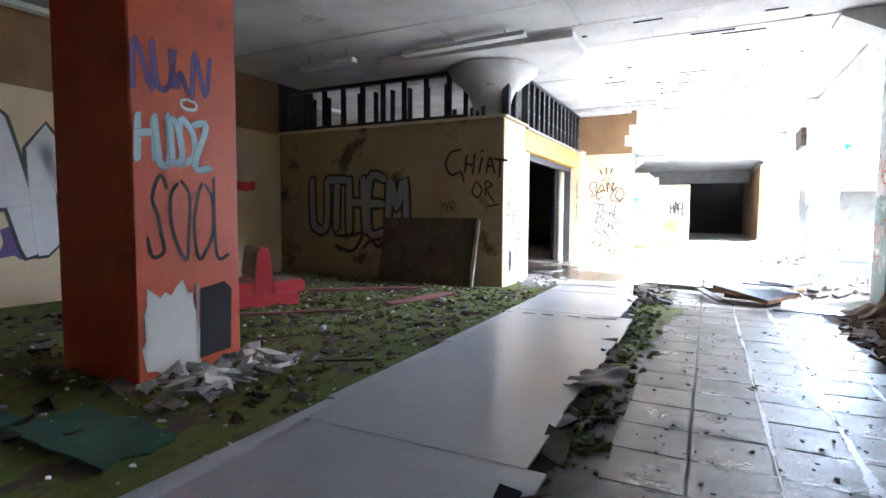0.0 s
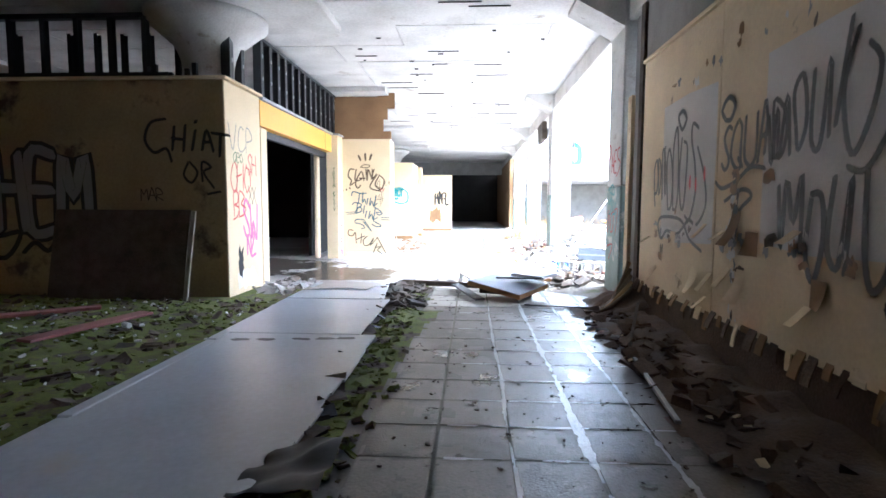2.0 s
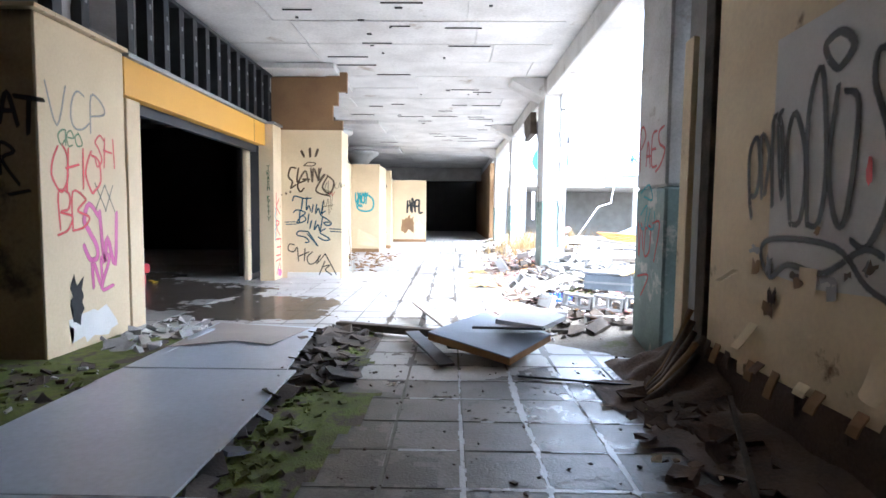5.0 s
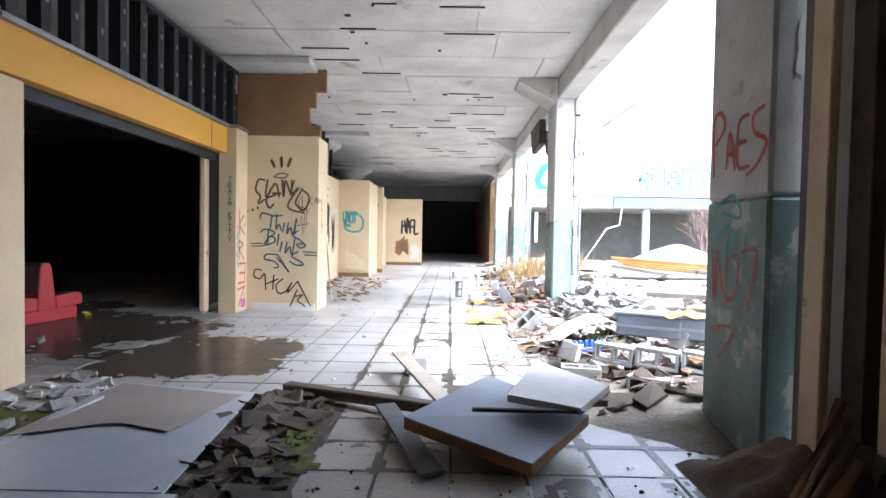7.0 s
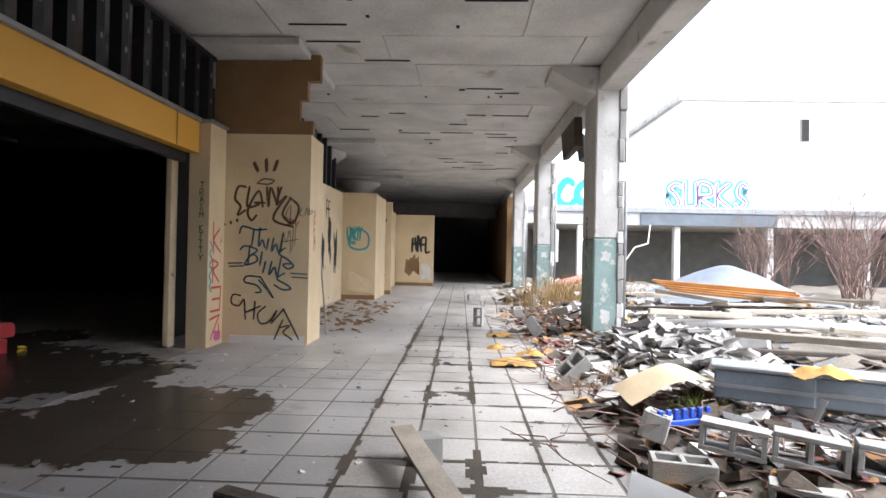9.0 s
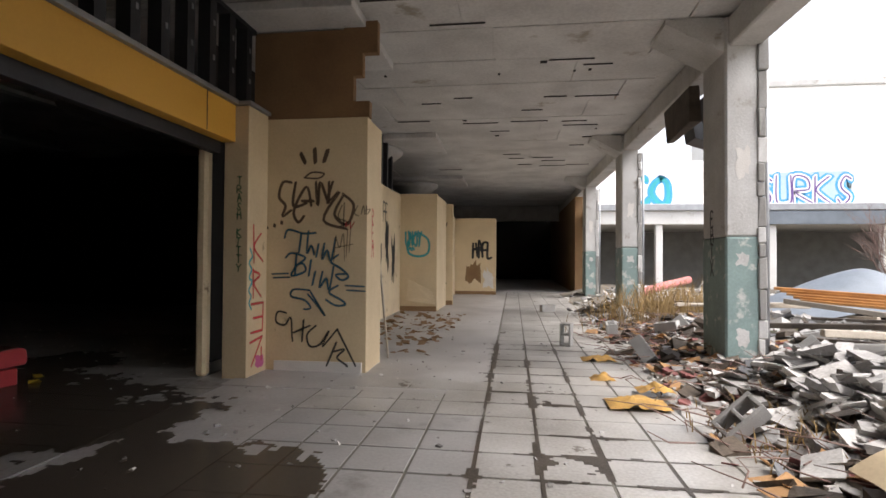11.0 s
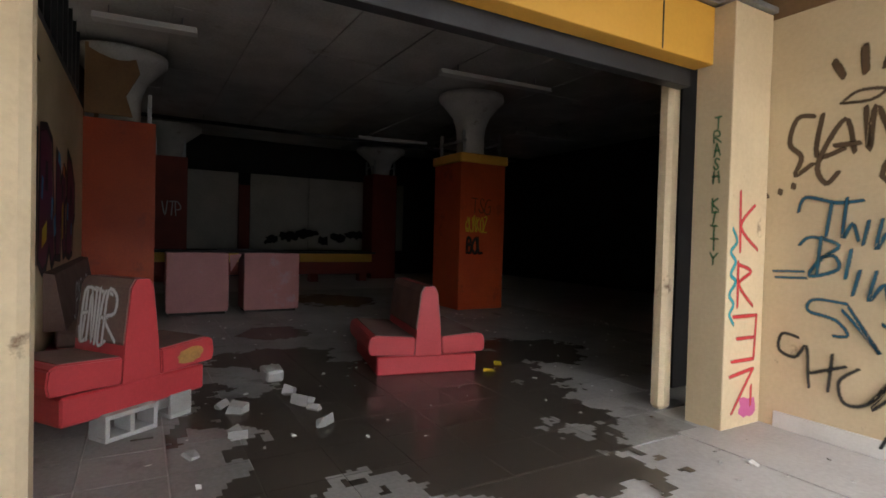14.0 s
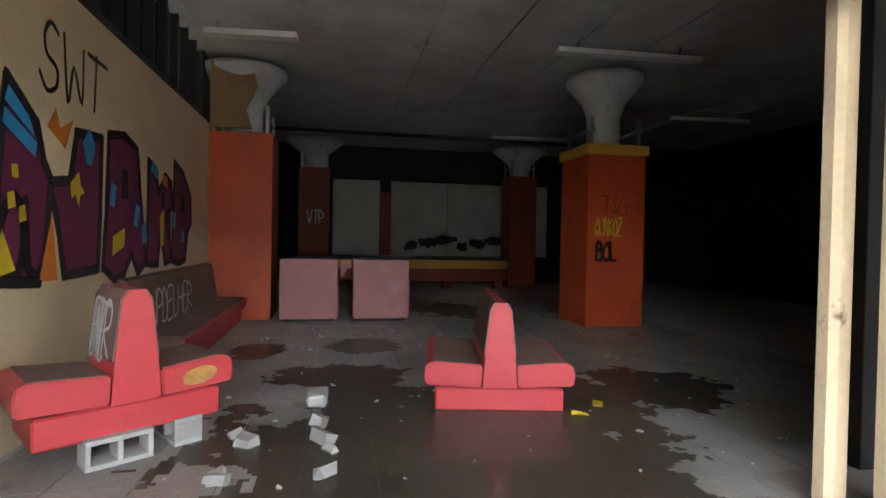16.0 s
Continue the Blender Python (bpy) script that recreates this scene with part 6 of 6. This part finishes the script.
for k, (x, z, w, h) in enumerate(((-1.9, 0.9, 0.8, 1.2), (-1.3, 0.7, 0.5, 1.0))):
    blob(ragged(w, h, 24, 0.3, 81 + k), (x, 32.3, z), "s", (BROWNBOARD, PLASTER)[k], "torn paper on the fin wall", 0.003 + 0.001 * k)
# gashes are flat: their inner shade is painted on in black
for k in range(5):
    blob(ragged(0.5, 1.5, 26, 0.34, 90 + k), (-3.45, 21.2 + 0.7 * k, 1.5 + 0.25 * (k % 2)), "e", BLACKIN, "flat black patch painted as the dark of a gash torn in the beige wall", 0.003 + 0.0004 * k)
tag("FE", (-3.45, 22.9, 2.4), "e", 0.45, 0.05, S_BLACK, "black tag on the torn wall", 0.1, 0.7, seed=51)
tag("C", (-2.66, 27.1, 0.6), "s", 0.5, 0.06, S_GREEN, "green loop on the second fin wall", 0.1, 0.7, seed=52)
tag("RY", (-2.66, 27.1, 2.3), "s", 0.35, 0.04, S_BLACK, "black tag on the second fin wall", 0.1, 0.5, seed=53)
plank("leaning_stick", (-2.1, 17.9, 0.0), (-2.2, 17.7, 1.5), 0.03, 0.02, WOODPALE, "thin stick leaning at the pier", "stick")
solid("hanging_paper", prism(bmesh.new(), [(-3.2, 24.86, 0.9), (-2.5, 24.86, 0.55), (-2.42, 24.82, 0.2), (-3.25, 24.84, 0.3)], (0, 0.01, 0)), BEIGE_DIRTY, "torn sheet hanging from the fin wall", "torn sheet", "structure")

# restaurant mural: four fat plum letters with black outlines and bright accents
def mural_letter(outline, holes, x, z):
    """Outline and holes as x,z pairs in centimetres, read from the north; x is the letter's near end."""
    def points(text):
        return [Vector([float(c) * 0.0108 for c in p.split(",")]) for p in text.split()]
    shape = points(outline)
    bm = bmesh.new()
    bm.faces.new([bm.verts.new((p.x, -0.004, p.y)) for p in shape])
    bmesh.ops.triangulate(bm, faces=bm.faces[:])
    first = solid("graffiti", bm, S_PURPLE, "plum mural letter with thick black outline", "graffiti", "structure")
    first.matrix_basis = wall_pose("n", x, 11.5, z)
    for k, h in enumerate(holes):
        blob([(p.x, p.y) for p in points(h)], None, "n", S_BLACK, "", 0.007 + 0.0004 * k, parent=first)
    rim = bmesh.new()
    for i, p in enumerate(shape):
        ribbon(rim, [p, (p + shape[(i + 1) % len(shape)]) / 2, shape[(i + 1) % len(shape)]], 0.085, 0.009 + 0.0004 * (i % 7))
    part("paint_layer", rim, S_BLACK, first, "thick black outline")
    return first


LETTERS = (("0,0 4,60 12,126 46,104 56,78 66,66 92,70 102,108 148,112 146,50 142,0 84,-2 76,30 64,62 58,20 50,-4", (), -5.52, 1.15),
           ("4,0 10,50 14,118 50,124 84,116 96,60 110,0 88,-10 70,10 52,-8 30,-12", ("44,64 46,92 60,92 62,64",), -7.12, 1.15),
           ("0,0 2,112 30,104 36,80 60,102 84,96 88,66 66,56 90,2 62,-2 44,36 36,-2", ("46,62 48,80 62,78 60,64",), -8.36, 1.13),
           ("0,0 6,124 44,116 84,88 88,50 70,36 60,0 30,-4", ("36,60 38,88 58,80 56,62",), -9.34, 1.12))
for spec in LETTERS:
    mural_letter(*spec)
ACCENTS = (("8,96 44,80 46,90 10,106", S_SKY), ("10,110 44,93 36,106 14,120", S_SKY), ("50,-2 58,-4 74,-4 66,44", S_ORANGE), ("-2,2 22,6 8,32", S_YELLOW), ("14,44 22,46 20,56 13,54", S_YELLOW), ("26,36 34,38 32,48 25,46", S_YELLOW),
           ("18,64 25,64 24,73 17,72", S_YELLOW), ("94,56 100,60 106,50 108,60 116,62 108,68 106,78 100,68 92,68", S_YELLOW), ("118,86 128,86 126,102 134,102 124,116 112,102 118,102", S_SKY),
           ("58,104 84,92 96,116 76,106 70,120", S_ORANGE), ("170,10 198,18 200,36 172,28", S_YELLOW), ("164,56 174,54 178,74 168,76", S_SKY), ("222,40 232,36 240,58 228,60", S_SKY), ("246,20 262,24 256,44 244,38", S_SKY),
           ("306,16 318,18 318,60 304,52", S_YELLOW), ("310,90 330,86 330,98 312,102", S_ORANGE), ("272,100 296,92 290,108 274,112", S_SKY), ("352,40 364,38 366,58 356,60", S_SKY), ("392,20 402,22 402,36 394,34", S_SKY))
for k, (outline, m) in enumerate(ACCENTS):
    blob([(float(p.split(",")[0]) * 0.0108, float(p.split(",")[1]) * 0.0108) for p in outline.split()], (-5.52, 11.5, 1.15), "n", m, "bright colour accent painted in the mural", 0.0125 + 0.0002 * k)
tag("SWI", (-6.05, 11.5, 2.55), "n", 0.5, 0.04, S_BLACK, "black tag above the mural", 0.12, 1.1, wobble=0.06, seed=55)
tag("RO", (-4.3, 11.5, 1.0), "n", 0.8, 0.06, S_RED, "red loops beside the mural", 0.1, 0.7, seed=56)
tag("SSE", (-4.2, 11.5, 0.5), "n", 0.5, 0.06, S_BLACK, "black scrawl beside the mural", 0.1, 0.8, seed=57)
tag("VIOL", (-4.9, 11.5, 1.2), "n", 0.5, 0.09, S_BLACK, "black scrawl at the foot of the mural", 0.1, 0.9, seed=58)
tag("JPDELHER", (-7.75, 11.712, 0.5), "n", 0.36, 0.028, S_WHITE, "white scrawl on the wall bench back", 0.06, 0.9, seed=59, lift=0.03)
ob = tag("JENTER", (0, 0, 0), "n", 0.37, 0.03, S_WHITE, "white scrawl on the booth back", -0.06, 0.4, wobble=0.07, seed=60, lift=0.0)
ob.matrix_basis = pose(-5.48, 12.36, 0.17, 0, 0, 36) @ pose(-0.53, -0.15, 0.47, -6.6, 0, 0)
tag("TSG", (-10.208, 18.25, 2.0), "e", 0.3, 0.02, S_BROWN, "faint tag on the clad column", 0.06, 0.8, seed=61)
tag("DAVIDZ".replace("DAVID", "QUAKO"), (-10.208, 18.12, 1.62), "e", 0.28, 0.03, S_YELLOW, "yellow tag on the clad column", 0.03, 0.45, seed=62)
tag("BOL", (-10.208, 18.16, 1.18), "e", 0.3, 0.06, S_BLACK, "black tag on the clad column", 0.04, 0.7, seed=63)
tag("VIP", (-18.05, 12.85, 1.9), "e", 0.4, 0.03, S_WHITE, "white tag on the dark red column", 0.05, 0.6, seed=64)

# ---------------------------------------------------------------- floor tiles
solid("tile_bed", boxed((-2.42, -4.9, -0.0119), (2.5, 9.9, -0.004)), GROUT, "dark mortar bed between the worn wet tiles", "floor", "structure")
# pale streaks paint the daylight that the wet joints reflect
bm = bmesh.new()
for x0, most in ((0.41, 0.02), (0.88, 0.042), (1.35, 0.03)):
    sheet(bm, x0 - 0.06, 3.0, x0 + 0.06, 9.9, 14, 420, lambda x, y: 0.0042, lambda x, y: abs(x - x0 - 0.02 * ripple(x0, y, 0.8, 2)) < most * (0.5 + 0.7 * ripple(x0, y, 2.6, 4) + 0.5 * ripple(x, y, 14, 1)))
for j in range(-9, 6):
    y0 = 7.24 + 0.47 * j
    sheet(bm, 0.0, y0 - 0.04, 1.8, y0 + 0.04, 130, 10, lambda x, y: 0.0039, lambda x, y: abs(y - y0) < 0.018 * (0.3 + 1.1 * ripple(x, y0, 2.2, 7) + 0.5 * ripple(x, y, 13, 3)))
solid("joint_sheen_streaks", bm, JOINT_SHEEN, "pale streaks along the tile joints, the sheen of the wet painted in", "lime", "stuff")
solid("tile_bed", boxed((-2.42, 9.901, -0.0119), (2.45, 33.8, -0.0065)), GROUT, "dirty mortar bed between the floor tiles", "floor", "structure")
P = 0.47
tile_sizes = []
for s in range(4):
    r = random.Random(s)
    bm = boxed((-P / 2 + 0.011, -P / 2 + 0.011, -0.006), (P / 2 - 0.011, P / 2 - 0.011, 0.0), 0.0025)
    tile_sizes.append(mesh_of(bm, "tile", (TILE, TILE_WET, TILE_DULL, TILE)[s]))
tiled = thing("tile_floor", "pale square floor tiles with dark dirty joints", "floor tiles", kind="structure")
count = 0
rest, rest_wet = bmesh.new(), bmesh.new()
for i in range(-5, 5):
    for j in range(-26, 57):
        x, y = -0.06 + P * (i + 0.5), 7.24 + P * (j + 0.5)
        if x < -0.55 and not (11.3 < y < 16.6):
            continue
        if x > 2.4 or y > 33.5:
            continue
        dz = 0.0015 * math.sin(i * 12.9 + j * 78.2)
        if count < 300 and 3.4 < y < 22 and (x > -0.6 or y < 15.3):
            ob = new("tile", tile_sizes[1 if y < 9.6 else 2 if x < -0.55 else 0])
            ob.parent = tiled
            ob.location = (x, y, dz)
            count += 1
        elif y < 9.6:
            box(rest_wet, (x - P / 2 + 0.011, y - P / 2 + 0.011, -0.006), (x + P / 2 - 0.011, y + P / 2 - 0.011, dz))
        else:
            box(rest, (x - P / 2 + 0.011, y - P / 2 + 0.011, -0.006), (x + P / 2 - 0.011, y + P / 2 - 0.011, dz))
part("tile_field", rest, TILE, tiled, "", "stuff")
part("tile_field", rest_wet, TILE_WET, tiled, "wet brown worn tiles", "stuff")
solid("screed", boxed((-3.66, 16.0, -0.0115), (-0.56, 33.8, -0.001)), FLOORC, "smooth grey screed beside the tiles", "floor", "structure")
# large worn tiles on the restaurant floor
bm = bmesh.new()
r = random.Random(77)
for i in range(24):
    for j in range(17):
        x, y = -14.9 + 0.47 * i, 11.56 + 0.47 * j
        if x + 0.47 > -3.68 and y > 15.8:
            continue
        box(bm, (x + 0.005, y + 0.005, -0.0118), (x + 0.465, y + 0.465, -0.001 + r.uniform(-0.001, 0.001)))
solid("room_tiles", bm, ROOMTILE, "large worn grey tiles on the restaurant floor", "floor tiles", "stuff")
